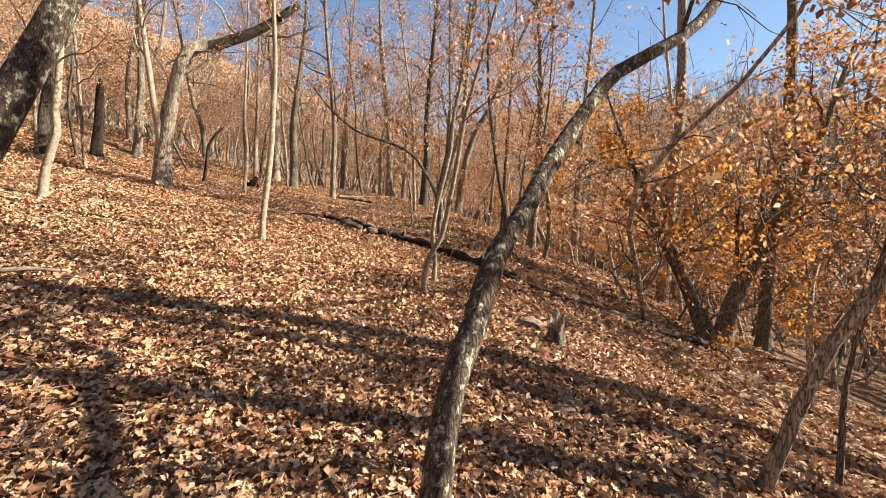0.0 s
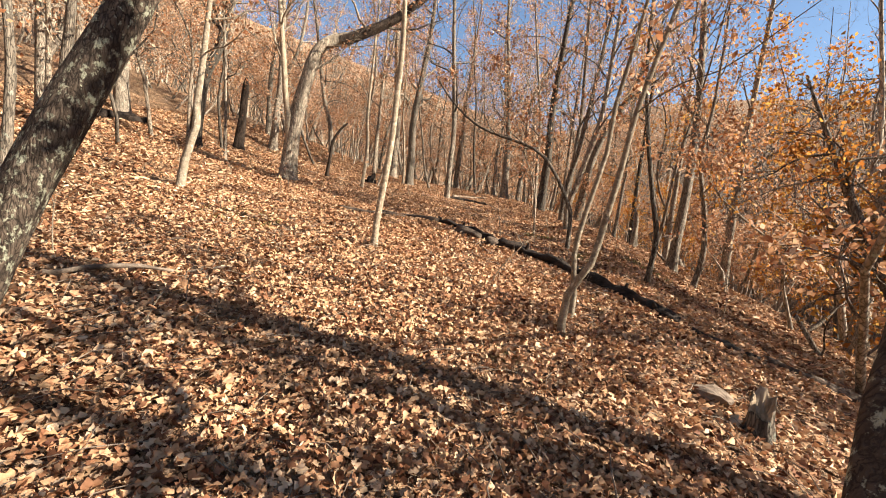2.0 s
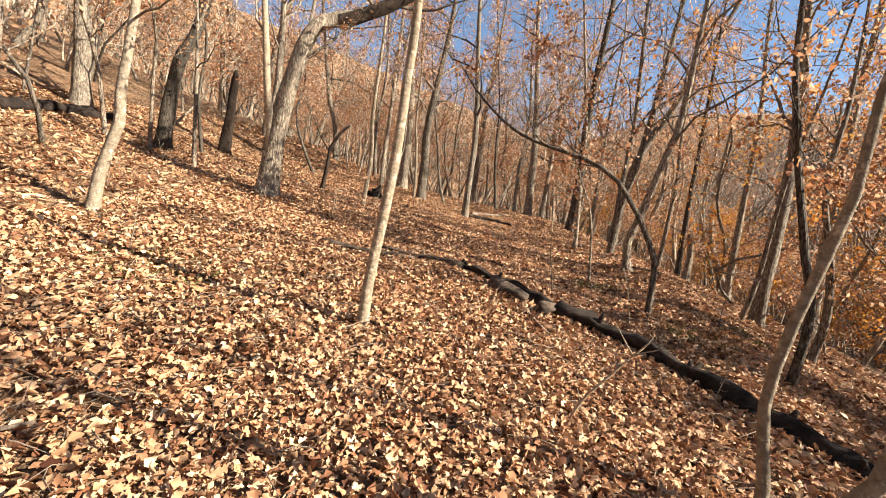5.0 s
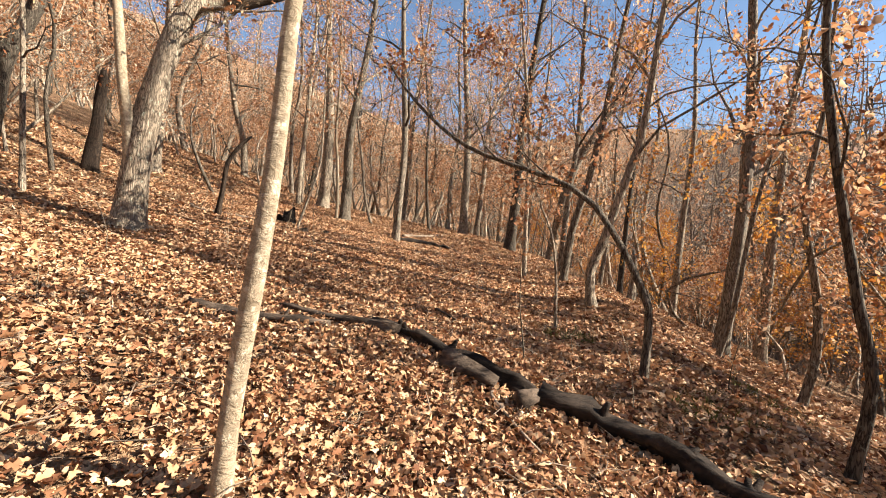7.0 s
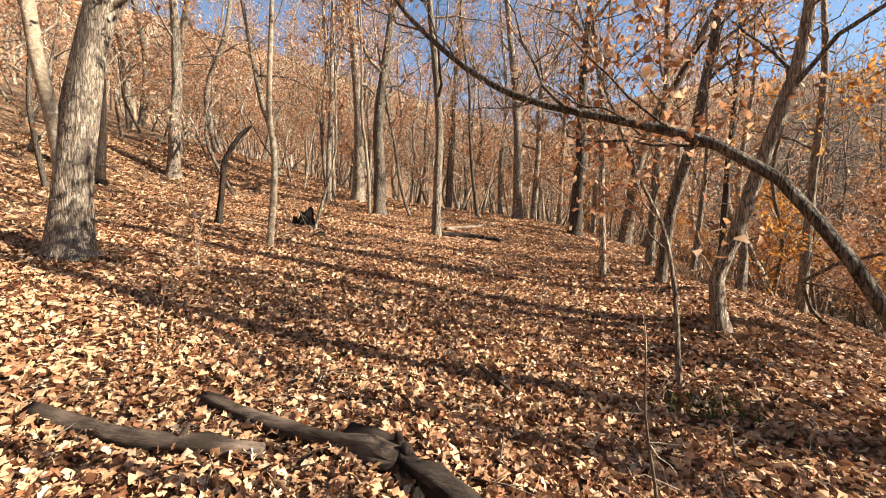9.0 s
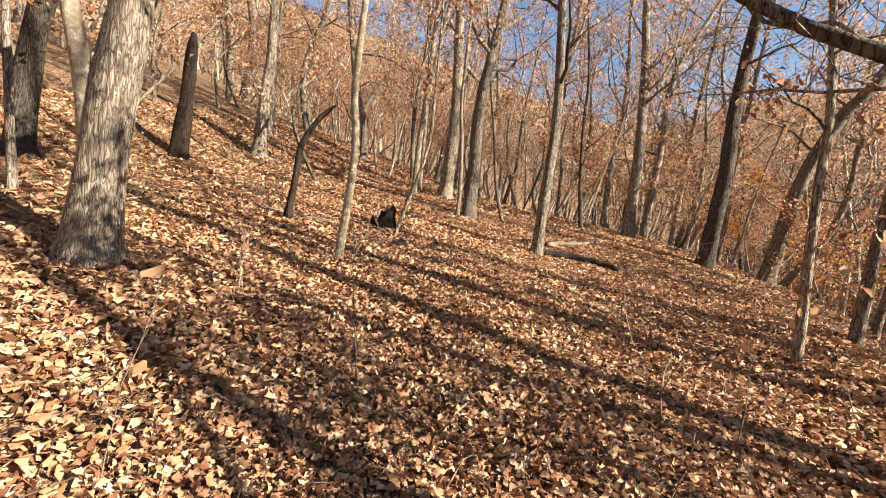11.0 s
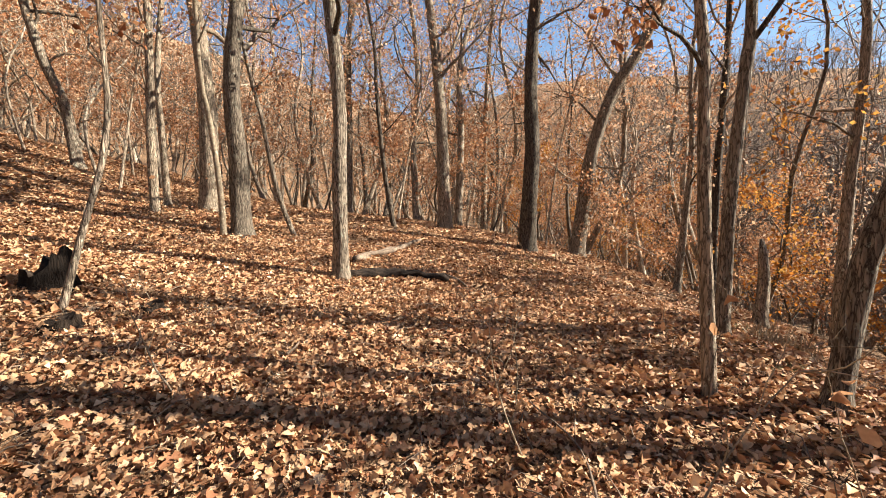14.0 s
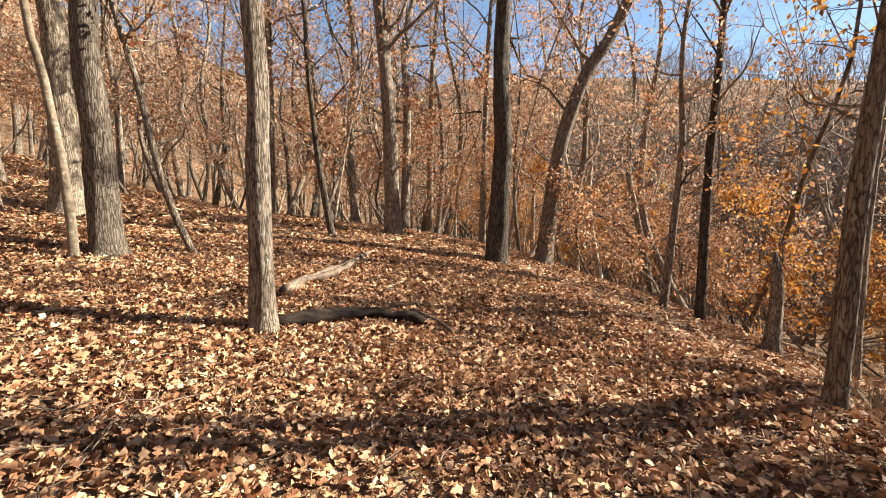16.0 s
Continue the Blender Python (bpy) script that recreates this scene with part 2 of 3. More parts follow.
class Mesh:
    """Collects rings and leaves as quads and links them as one mesh."""

    def __init__(self):
        self.v, self.f, self.n = [], [], 0

    def put(self, verts, quads):
        self.v.append(np.asarray(verts, np.float32).reshape(-1, 3))
        self.f.append(np.asarray(quads, np.int32).reshape(-1, 4) + self.n)
        self.n += len(self.v[-1])

    def tube(self, pts, radii, sides=6, rough=0.0, seed=0.0, close=False):
        p, r = np.asarray(pts, float), np.asarray(radii, float)
        if close:
            p, r = np.vstack([p[:1], p, p[-1:]]), np.r_[0.002, r, 0.002]
        t = np.gradient(p if not close else np.vstack([p[1] - (p[2] - p[1]) * 0.01, p[1:-1], p[-2] + (p[-2] - p[-3]) * 0.01]), axis=0)
        t /= np.linalg.norm(t, axis=1, keepdims=True) + 1e-9
        ref = np.array([1.0, 0, 0]) if abs(t[:, 0]).mean() < 0.75 else np.array([0, 0, 1.0])
        a = np.cross(t, ref)
        a /= np.linalg.norm(a, axis=1, keepdims=True) + 1e-9
        b = np.cross(t, a)
        ang = np.linspace(0, 2 * math.pi, sides, endpoint=False)
        ring = r[:, None]
        if rough:
            k = np.arange(len(p))[:, None]
            ring = ring * (1 + rough * (np.sin(ang * 3 + k * 0.31 + seed) * 0.5 + np.sin(ang * 5 - k * 0.7 + seed * 2.3) * 0.35 + np.sin(ang * 2 + k * 1.3 + seed) * 0.4))
        v = p[:, None] + ring[..., None] * (np.cos(ang)[None, :, None] * a[:, None] + np.sin(ang)[None, :, None] * b[:, None])
        n, s = len(p), sides
        i, j = np.meshgrid(np.arange(n - 1), np.arange(s), indexing="ij")
        j2 = (j + 1) % s
        self.put(v, np.stack([i * s + j, i * s + j2, (i + 1) * s + j2, (i + 1) * s + j], -1))

    def leaves(self, centres, size, rng, flat=0.0, droop=0.0, rows=((-0.5, 0.1), (0.02, 0.36), (0.5, 0.12))):
        """Curled leaves folded along the midrib; rows give the half width along the length, with lobes where there are many."""
        c = np.asarray(centres, float).reshape(-1, 3)
        n = len(c)
        if not n:
            return
        along = rng.normal(size=(n, 3))
        along[:, 2] = along[:, 2] * (1 - flat) - droop
        along /= np.linalg.norm(along, axis=1, keepdims=True)
        up = rng.normal(size=(n, 3)) * (1 - 0.72 * flat) + np.array([0, 0, 1.6 * flat])
        side = np.cross(along, up)
        side /= np.linalg.norm(side, axis=1, keepdims=True) + 1e-9
        up = np.cross(side, along)
        L = size * rng.uniform(0.55, 1.3, n)
        curl, arch = rng.uniform(-0.3, 0.9, n), rng.uniform(-0.3, 0.6, n)
        made = []
        for s, w in rows:
            wk = (w * rng.uniform(0.7, 1.25, n))[:, None] * L[:, None]
            mid = c + along * (s * L)[:, None] + up * ((arch * (0.25 - s * s)) * L)[:, None]
            lift = up * (curl * w * L * rng.uniform(0.7, 1.8, n))[:, None]
            made += [mid - side * wk + lift, mid, mid + side * wk + lift]
        v = np.stack(made, 1)
        k = np.arange(len(rows) - 1) * 3
        base = np.concatenate([np.stack([k, k + 1, k + 4, k + 3], -1), np.stack([k + 1, k + 2, k + 5, k + 4], -1)])
        self.put(v, (np.arange(n) * 3 * len(rows))[:, None, None] + base)

    def simple_leaves(self, centres, size, rng):
        """Four-cornered leaves for crowns that stay far off."""
        c = np.asarray(centres, float).reshape(-1, 3)
        n = len(c)
        a, b = rng.normal(size=(n, 3)), rng.normal(size=(n, 3))
        a /= np.linalg.norm(a, axis=1, keepdims=True)
        b = np.cross(a, b)
        b /= np.linalg.norm(b, axis=1, keepdims=True) + 1e-9
        L = (size * rng.uniform(0.6, 1.3, n))[:, None]
        v = np.stack([c - a * L * 0.5, c - b * L * 0.28, c + a * L * 0.5, c + b * L * 0.28], 1)
        self.put(v, (np.arange(n) * 4)[:, None] + np.arange(4))

    def link(self, name, material, parent=None, smooth=True, label=""):
        me = bpy.data.meshes.new(name)
        v, f = np.vstack(self.v), np.vstack(self.f)
        me.vertices.add(len(v))
        me.vertices.foreach_set("co", v.ravel())
        me.loops.add(f.size)
        me.loops.foreach_set("vertex_index", f.ravel())
        me.polygons.add(len(f))
        me.polygons.foreach_set("loop_start", np.arange(0, f.size, 4, dtype=np.int32))
        me.polygons.foreach_set("use_smooth", np.full(len(f), smooth))
        me.update(calc_edges=True)
        me.materials.append(material)
        ob = new(name, me)
        ob.parent = parent
        if label:
            ob["label"] = label
        return ob


def spaced(near, far, step, grow):
    """Coordinates from near out to far whose steps widen."""
    out, s = [near], step
    while out[-1] < far:
        out.append(out[-1] + s)
        s *= grow
    return np.array(out)


def build_ground():
    xs = np.r_[-spaced(6.5, 260, 0.16, 1.075)[::-1], np.arange(-6.4, 4.4, 0.13), spaced(4.4, 330, 0.16, 1.06)]
    ys = np.r_[-spaced(0.5, 160, 0.3, 1.12)[::-1], np.arange(-0.4, 20, 0.13), spaced(20, 330, 0.16, 1.07)]
    gx, gy = np.meshgrid(xs, ys, indexing="ij")
    z = ground(gx, gy)
    bumps = sum(a * np.sin(gx * k + 1.7 * np.sin(gy * k * 0.53 + s)) * np.sin(gy * k * 0.87 + 1.3 * np.sin(gx * k * 0.41 + s)) for a, k, s in ((0.02, 1.1, 0.3), (0.012, 3.3, 1.9), (0.008, 8.1, 4.0)))
    z = z + bumps
    m = Mesh()
    n, k = gx.shape
    i, j = np.meshgrid(np.arange(n - 1), np.arange(k - 1), indexing="ij")
    m.put(np.stack([gx, gy, z], -1), np.stack([i * k + j, (i + 1) * k + j, (i + 1) * k + j + 1, i * k + j + 1], -1))
    return tagged(m.link("ground", LITTER), "hillside floor of packed brown oak leaves and humus", "forest floor", kind="structure")


build_ground()


# ---- trees ----
def spine(points, step=0.22):
    """A smooth line through the points."""
    p = np.array(points, float)
    ext = np.vstack([2 * p[0] - p[1], p, 2 * p[-1] - p[-2]])
    out = []
    for k in range(1, len(p)):
        a, b, c, d = ext[k - 1:k + 3]
        n = max(2, int(np.linalg.norm(c - b) / step))
        for t in np.arange(n) / n:
            out.append(0.5 * (2 * b + (c - a) * t + (2 * a - 5 * b + 4 * c - d) * t * t + (3 * b - a - 3 * c + d) * t**3))
    out.append(p[-1])
    return np.array(out)


def wander(start, way, length, rng, bend=0.25, rise=0.1, steps=5):
    """A branch line that bends as it goes."""
    p, d = [np.array(start, float)], np.array(way, float)
    d /= np.linalg.norm(d)
    for _ in range(steps):
        d = d + rng.normal(size=3) * bend + np.array([0, 0, rise])
        d /= np.linalg.norm(d)
        p.append(p[-1] + d * length / steps)
    return np.array(p)


def branch_out(trunk, r_at, spots, rng, count, low, reach, depth=2, leafy=0.5, sides=5, wood=None):
    """Boughs from the trunk line, with twigs; the places for leaves go into spots. Each bough is a mesh of its own unless one is given."""
    n, boughs = len(trunk), []
    for k in range(count):
        f = low + (1 - low) * (k + rng.uniform(0, 1)) / count
        i = min(int(f * (n - 1)), n - 2)
        turn = rng.uniform(0, 2 * math.pi)
        ax = trunk[min(i + 1, n - 1)] - trunk[i]
        ax = ax / (np.linalg.norm(ax) + 1e-9)
        out = np.array([math.cos(turn), math.sin(turn), 0.0])
        way = out * rng.uniform(0.6, 1.1) + ax * rng.uniform(0.35, 1.0)
        length = reach * (1.15 - 0.75 * (f - low) / (1 - low + 1e-6)) * rng.uniform(0.55, 1.2)
        r = min(r_at[i] * rng.uniform(0.3, 0.55), length * 0.022 + 0.004)
        line = wander(trunk[i], way, length, rng, 0.26, 0.08, 6)
        bough = wood or Mesh()
        bough.tube(line, np.linspace(r, max(0.003, r * 0.2), len(line)), sides)
        grow(line, r, length, bough, spots, rng, depth, leafy)
        boughs.append(bough)
    return boughs


def grow(line, r, length, wood, spots, rng, depth, leafy):
    if depth <= 0:
        return
    for _ in range(4 if depth > 1 else 3):
        j = rng.integers(1, len(line))
        way = line[j] - line[j - 1]
        way = way / (np.linalg.norm(way) + 1e-9) + rng.normal(size=3) * 0.62
        ln = length * rng.uniform(0.3, 0.6)
        rr = max(0.0025, r * 0.38)
        sub = wander(line[j], way, ln, rng, 0.3, 0.06, 3 if depth > 1 else 2)
        wood.tube(sub, np.linspace(rr, 0.0015, len(sub)), 3)
        if rng.random() < leafy:
            m = int(rng.integers(4, 12))
            pick = sub[rng.integers(1, len(sub), m)]
            spots.append(pick + rng.normal(size=(m, 3)) * 0.09)
        grow(sub, rr, ln, wood, spots, rng, depth - 1, leafy)


COUNT = [0]


def seeded():
    COUNT[0] += 1
    return np.random.default_rng(1000 + COUNT[0])


def make_tree(name, x, y, r, height, way, bark, leaf, label, category, boughs=12, low=0.4, reach=2.2, leafy=0.45, sides=12, taper=0.55, flare=0.55, tip=0.1, broken=False, depth=2, rough=0.09):
    """A tree with its trunk along the given bends, boughs, twigs and the dry leaves that still hang on it."""
    rng = seeded()
    base = new(name)
    z0 = gz(x, y)
    base.location = (x, y, z0)
    pts = [(0, 0, -0.12)] + [tuple(w) for w in way]
    top = np.array(pts[-1], float)
    last = top - np.array(pts[-2], float)
    last /= np.linalg.norm(last)
    if height > top[2] + 0.4 and not broken:
        rest = height - top[2]
        mid = top + (last * 0.8 + rng.normal(size=3) * 0.06 + np.array([0, 0, 0.25])) * rest * 0.5
        pts += [tuple(mid), tuple(mid + (last * 0.6 + rng.normal(size=3) * 0.1 + np.array([0, 0, 0.5])) * rest * 0.5)]
    line = spine(pts)
    line[2:] += np.cumsum(rng.normal(size=(len(line) - 2, 3)) * 0.0014, 0)
    q = np.linspace(0, 1, len(line))
    hgt = line[:, 2] - line[0, 2]
    rad = r * (1 - (1 - (taper if broken else tip)) * q ** 0.9) * (1 + flare * np.exp(-hgt / max(0.09, r * 1.1)))
    trunk = Mesh()
    if broken:
        rad[-1] *= 0.5
    trunk.tube(line, rad, sides, rough, rng.uniform(0, 6), close=broken)
    trunk.link("trunk", bark, base)
    if boughs:
        spots = []
        for limb in branch_out(line, rad, spots, rng, boughs, low, reach, depth, leafy):
            tagged(limb.link("bough", bark, base), kind="stuff")
        if spots:
            at = np.vstack(spots)
            world_x, world_y = at[:, 0] + x, at[:, 1] + y
            at = at[(abs(world_x + 0.16 * world_y) > 1.1) | (world_y > 14.5) | (at[:, 2] > 3.2)]
            if len(at):
                m = Mesh()
                m.leaves(at, 0.06, rng, 0.0, 0.5)
                tagged(m.link("dry_leaves", leaf, base, label="clusters of dry orange-brown oak leaves"), kind="stuff")
    return tagged(base, label, category)


def oak(x, y, r, height, way):
    return make_tree("oak_tree", x, y, r, height, way, BARK, HANGING, "grey-brown oak trunk with furrowed bark and sparse dry leaves", "tree", boughs=17, low=0.24, reach=2.4, leafy=0.5, sides=16)


def sapling(x, y, r, height, way):
    return make_tree("young_tree", x, y, r, height, way, BARK, HANGING, "slender young oak with brown bark and dry leaves", "young tree", boughs=16, low=0.25, reach=1.3, leafy=0.62, sides=12, flare=0.3, rough=0.06)


def pale_sapling(x, y, r, height, way):
    return make_tree("young_tree", x, y, r, height, way, BARK_PALE, HANGING, "slender young tree with smooth pale grey bark", "young tree", boughs=11, low=0.35, reach=1.2, leafy=0.45, sides=14, flare=0.3, rough=0.06)


def lichen_oak(x, y, r, height, way):
    return make_tree("oak_tree", x, y, r, height, way, BARK_LICHEN, GOLDEN, "leaning dark oak trunk patched with grey-green lichen and moss", "tree", boughs=6, low=0.6, reach=1.5, leafy=0.45, sides=24, flare=0.3, rough=0.12, tip=0.5)


def bent_oak(x, y, r, height, way):
    """The trunk stands as far as its bend; the limb that goes on from there is a part of its own, with its shade put
    into the bark colour.
    """
    tree = make_tree("oak_tree", x, y, r, 0, way[:4], BARK, HANGING, "thick oak bending into an arching limb darkened for shade", "tree", boughs=4, low=0.6, reach=1.8, leafy=0.4, sides=20, tip=0.66)
    line = spine(way[2:], 0.15)[3:]
    limb = Mesh()
    limb.tube(line, np.linspace(r * 0.74, r * 0.45, len(line)), 16, 0.12, 2.0)
    # The limb's shaded underside is put into its near-black bark colour.
    part = limb.link("arching_limb", BARK_DARK, tree, label="arching limb with shade in its bark colour")
    rng, spots = seeded(), []
    for twig in branch_out(line, np.full(len(line), r * 0.5), spots, rng, 6, 0.3, 1.8, 2, 0.5):
        tagged(twig.link("bough", BARK, tree), kind="stuff")
    m = Mesh()
    m.leaves(np.vstack(spots), 0.06, rng, 0.0, 0.5)
    tagged(m.link("dry_leaves", HANGING, tree), kind="stuff")
    return tree


def snag(x, y, r, height, way):
    return make_tree("dead_snag", x, y, r, height, way, BARK_DARK, HANGING, "dark broken dead trunk without leaves", "dead tree", boughs=0, broken=True, sides=14, rough=0.16)


def arch_sapling(x, y, r, height, way):
    return make_tree("young_tree", x, y, r, height, way, BARK, HANGING, "young oak arched over into a long low bough", "young tree", boughs=12, low=0.45, reach=0.9, leafy=0.5, sides=12, flare=0.3, tip=0.35)


def bush_stem(x, y, r, height, way):
    return make_tree("oak_coppice", x, y, r, height, way, BARK, GOLDEN, "many-stemmed oak covered in golden-orange leaves", "shrub", boughs=22, low=0.2, reach=2.1, leafy=0.95, sides=12)


pale_sapling(0.36, 5.17, 0.037, 6, [(0.02, 0.00, 0.38), (0.18, -0.06, 0.68), (0.25, -0.08, 1.08), (0.33, -0.11, 1.57), (0.39, -0.13, 2.03), (0.50, -0.16, 2.51)])
pale_sapling(0.51, 5.68, 0.033, 6, [(0.02, 0.03, 0.25), (-0.02, 0.06, 0.64), (0.04, 0.04, 1.10), (0.17, 0.00, 1.72), (0.20, -0.01, 2.20), (0.29, -0.03, 2.70)])
pale_sapling(-2.00, 6.86, 0.050, 7, [(0.01, -0.01, 0.36), (0.10, -0.09, 1.00), (0.15, -0.11, 1.45), (0.16, -0.08, 2.05), (0.18, -0.09, 2.68)])
pale_sapling(-5.68, 7.73, 0.072, 6, [(0.03, 0.04, 0.44), (0.13, 0.14, 1.06), (0.12, 0.13, 1.38), (0.16, 0.18, 2.25)])
bent_oak(-5.51, 11.03, 0.193, 5, [(0.06, 0.03, 1.16), (0.21, 0.13, 2.36), (0.48, 0.29, 3.29), (1.18, 0.71, 3.74), (1.91, 1.15, 4.33), (2.67, 1.61, 5.18)])
oak(-9.15, 12.49, 0.172, 10, [(0.06, 0.05, 1.17), (0.17, 0.15, 2.13), (0.41, 0.37, 3.15)])
sapling(-7.52, 11.57, 0.047, 7, [(-0.06, -0.05, 1.38), (-0.12, -0.10, 2.72)])
snag(-9.83, 15.59, 0.173, 2, [(0.08, 0.06, 1.48), (0.11, 0.08, 2.51)])
oak(-11.79, 12.78, 0.211, 11, [(-0.03, -0.03, 1.23), (-0.06, -0.07, 2.30)])
oak(-7.96, 7.67, 0.099, 10, [(0.02, 0.03, 1.24), (0.06, 0.08, 2.45)])
oak(-9.53, 9.33, 0.081, 9, [(0.02, 0.02, 1.29), (0.02, 0.02, 2.49)])
oak(-9.83, 8.93, 0.111, 10, [(-0.02, -0.03, 1.15), (-0.04, -0.05, 1.98)])
oak(-7.11, 6.21, 0.070, 10, [(0.02, 0.02, 1.00), (-0.00, -0.00, 1.92)])
oak(-2.32, 16.45, 0.104, 12, [(0.00, 0.00, 1.32), (-0.00, -0.00, 2.66)])
oak(-0.34, 21.49, 0.168, 13, [(-0.04, 0.01, 1.82), (-0.20, 0.03, 4.18)])
oak(1.20, 19.79, 0.185, 13, [(0.10, -0.04, 2.06), (0.07, -0.03, 4.26)])
oak(3.00, 21.35, 0.191, 13, [(0.29, -0.16, 2.46), (0.75, -0.40, 4.08), (1.29, -0.69, 5.13)])
oak(-5.46, 20.59, 0.200, 13, [(-0.00, -0.00, 2.04), (-0.05, -0.02, 3.26)])
pale_sapling(-4.36, 18.15, 0.051, 8, [(-0.01, -0.01, 0.64), (-0.11, -0.05, 1.85), (-0.20, -0.09, 2.62)])
oak(-4.17, 18.46, 0.166, 12, [(-0.01, -0.00, 1.32), (-0.03, -0.01, 2.85)])
oak(-5.94, 19.31, 0.085, 12, [(0.00, 0.00, 1.42), (0.04, 0.02, 2.73)])
oak(-6.12, 20.18, 0.070, 11, [(-0.04, -0.02, 1.60), (-0.04, -0.02, 2.91)])
sapling(-3.36, 18.87, 0.048, 8, [(-0.30, -0.07, 0.82), (-0.52, -0.12, 2.13), (-0.69, -0.16, 2.95)])
sapling(-1.58, 20.50, 0.063, 8, [(-0.22, 0.01, 1.33), (-0.35, 0.01, 2.90), (-0.39, 0.01, 3.94)])
pale_sapling(-5.47, 11.02, 0.090, 8, [(-0.07, -0.07, 1.25), (-0.14, -0.16, 1.91), (-0.19, -0.21, 2.49)])
pale_sapling(-4.27, 12.88, 0.053, 8, [(0.06, 0.04, 1.22), (0.01, 0.00, 1.78), (0.00, 0.00, 2.39)])
snag(-5.73, 13.84, 0.058, 3, [(0.06, 0.05, 0.68), (0.08, 0.07, 1.09), (0.25, 0.22, 1.51), (0.41, 0.36, 1.73)])
sapling(-4.34, 14.51, 0.030, 6, [(0.19, 0.09, 0.68), (0.36, 0.18, 1.51), (0.35, 0.17, 2.76)])
sapling(0.58, 13.53, 0.052, 9, [(-0.09, 0.06, 1.77), (-0.15, 0.10, 2.89)])
oak(1.59, 14.67, 0.072, 11, [(0.02, -0.01, 1.33), (0.07, -0.06, 2.52), (0.09, -0.07, 3.43)])
oak(1.26, 13.25, 0.080, 9, [(0.07, -0.07, 0.99), (0.19, -0.19, 1.66), (0.29, -0.29, 2.38)])
sapling(4.07, 18.90, 0.080, 8, [(0.08, -0.07, 1.40), (0.14, -0.12, 2.83), (0.09, -0.08, 4.57)])
arch_sapling(0.89, 8.98, 0.042, 4, [(-0.00, 0.00, 0.54), (-0.06, 0.03, 0.81), (-0.37, 0.20, 1.41), (-0.74, 0.40, 1.80), (-1.79, 0.97, 2.23)])
oak(1.23, 11.42, 0.075, 8, [(-0.08, 0.04, 0.49), (0.04, -0.02, 0.94), (0.17, -0.08, 1.52), (0.33, -0.16, 2.22), (0.42, -0.21, 2.80)])
sapling(0.40, 10.29, 0.021, 4, [(-0.07, 0.03, 0.71), (-0.17, 0.07, 1.21), (-0.33, 0.14, 1.56)])
sapling(1.97, 8.02, 0.044, 8, [(0.06, -0.04, 0.74), (-0.04, 0.02, 1.27), (-0.26, 0.16, 2.69), (-0.34, 0.20, 3.69)])
sapling(3.01, 11.23, 0.042, 7, [(0.15, -0.08, 0.72), (0.29, -0.14, 2.29), (0.54, -0.27, 3.79)])
oak(-9.84, 17.96, 0.165, 11, [(0.03, 0.03, 1.52), (0.08, 0.08, 2.92)])
oak(-9.26, 22.59, 0.135, 11, [(-0.16, -0.09, 1.47), (-0.56, -0.31, 2.99)])
bush_stem(5.89, 7.36, 0.156, 5, [(-0.47, 0.40, 1.28), (-0.85, 0.72, 2.18)])
bush_stem(6.06, 7.41, 0.175, 5, [(0.07, -0.06, 0.55), (0.18, -0.15, 1.10)])
lichen_oak(0.13, 1.38, 0.060, 5, [(0.03, 0.11, 0.45), (0.10, 0.24, 0.87), (0.20, 0.36, 1.10), (0.32, 0.52, 1.39), (0.50, 0.72, 1.61), (0.74, 0.97, 1.94), (0.98, 1.14, 2.25), (1.21, 1.27, 2.50), (1.68, 1.37, 2.79), (2.01, 1.47, 3.12)])
lichen_oak(-2.64, 2.45, 0.112, 6, [(0.09, 0.11, 0.52), (0.26, 0.33, 1.36), (0.38, 0.48, 1.86), (0.51, 0.63, 2.41), (0.58, 0.72, 2.74)])
oak(4.04, 12.68, 0.13, 12, [(0.04, -0.02, 0.9), (0.12, -0.05, 2.6), (0.1, -0.04, 4.3), (0.0, 0.0, 6.0)])
sapling(3.66, 10.47, 0.06, 7, [(0.1, -0.05, 0.7), (0.05, -0.02, 1.5), (-0.12, 0.08, 2.6), (-0.02, 0.05, 3.8)])
oak(6.6, 2.1, 0.13, 12, [(0.0, 0.3, 2.0), (0.05, 0.65, 4.4), (0.0, 0.95, 6.4)])
sapling(2.61, 2.74, 0.052, 5, [(0.11, -0.11, 0.52), (0.24, -0.22, 1.10), (0.40, -0.38, 1.57)])
sapling(3.65, 3.07, 0.028, 4, [(-0.01, 0.01, 0.37), (-0.01, 0.01, 0.88), (0.04, -0.05, 1.49)])
# slender trunks past the clearing and on the ravine side
make_tree("dead_snag", 4.3, 17.1, 0.12, 1.3, [(0.03, 0, 0.8), (-0.03, 0.02, 1.45)], BARK, HANGING, "short broken dead trunk on the ravine edge", "dead tree", boughs=0, broken=True, sides=14, rough=0.14)
for px, py, pr in ((5.3, 16.7, 0.1), (6.2, 14.6, 0.13), (4.6, 18.6, 0.09), (2.6, 24.0, 0.1), (-2.9, 24.2, 0.11), (-3.2, 26.5, 0.16), (1.6, 26.0, 0.12)):
    oak(px, py, pr, 12, [(0.05, 0.02, 2.5), (0.1, -0.05, 5.0)])


for px, py, pr in ((7.4, 11.3, 0.17), (8.6, 9.2, 0.15), (7.2, 3.4, 0.16), (9.2, 1.9, 0.14)):
    make_tree("oak_tree", px, py, pr, 15, [(0.1, 0.05, 2.5), (0.15, -0.1, 5.5), (0.1, 0.1, 9.0)], BARK, HANGING, "tall straight oak on the ravine slope", "tree", boughs=9, low=0.5, reach=2.2, leafy=0.15, sides=14, tip=0.4)


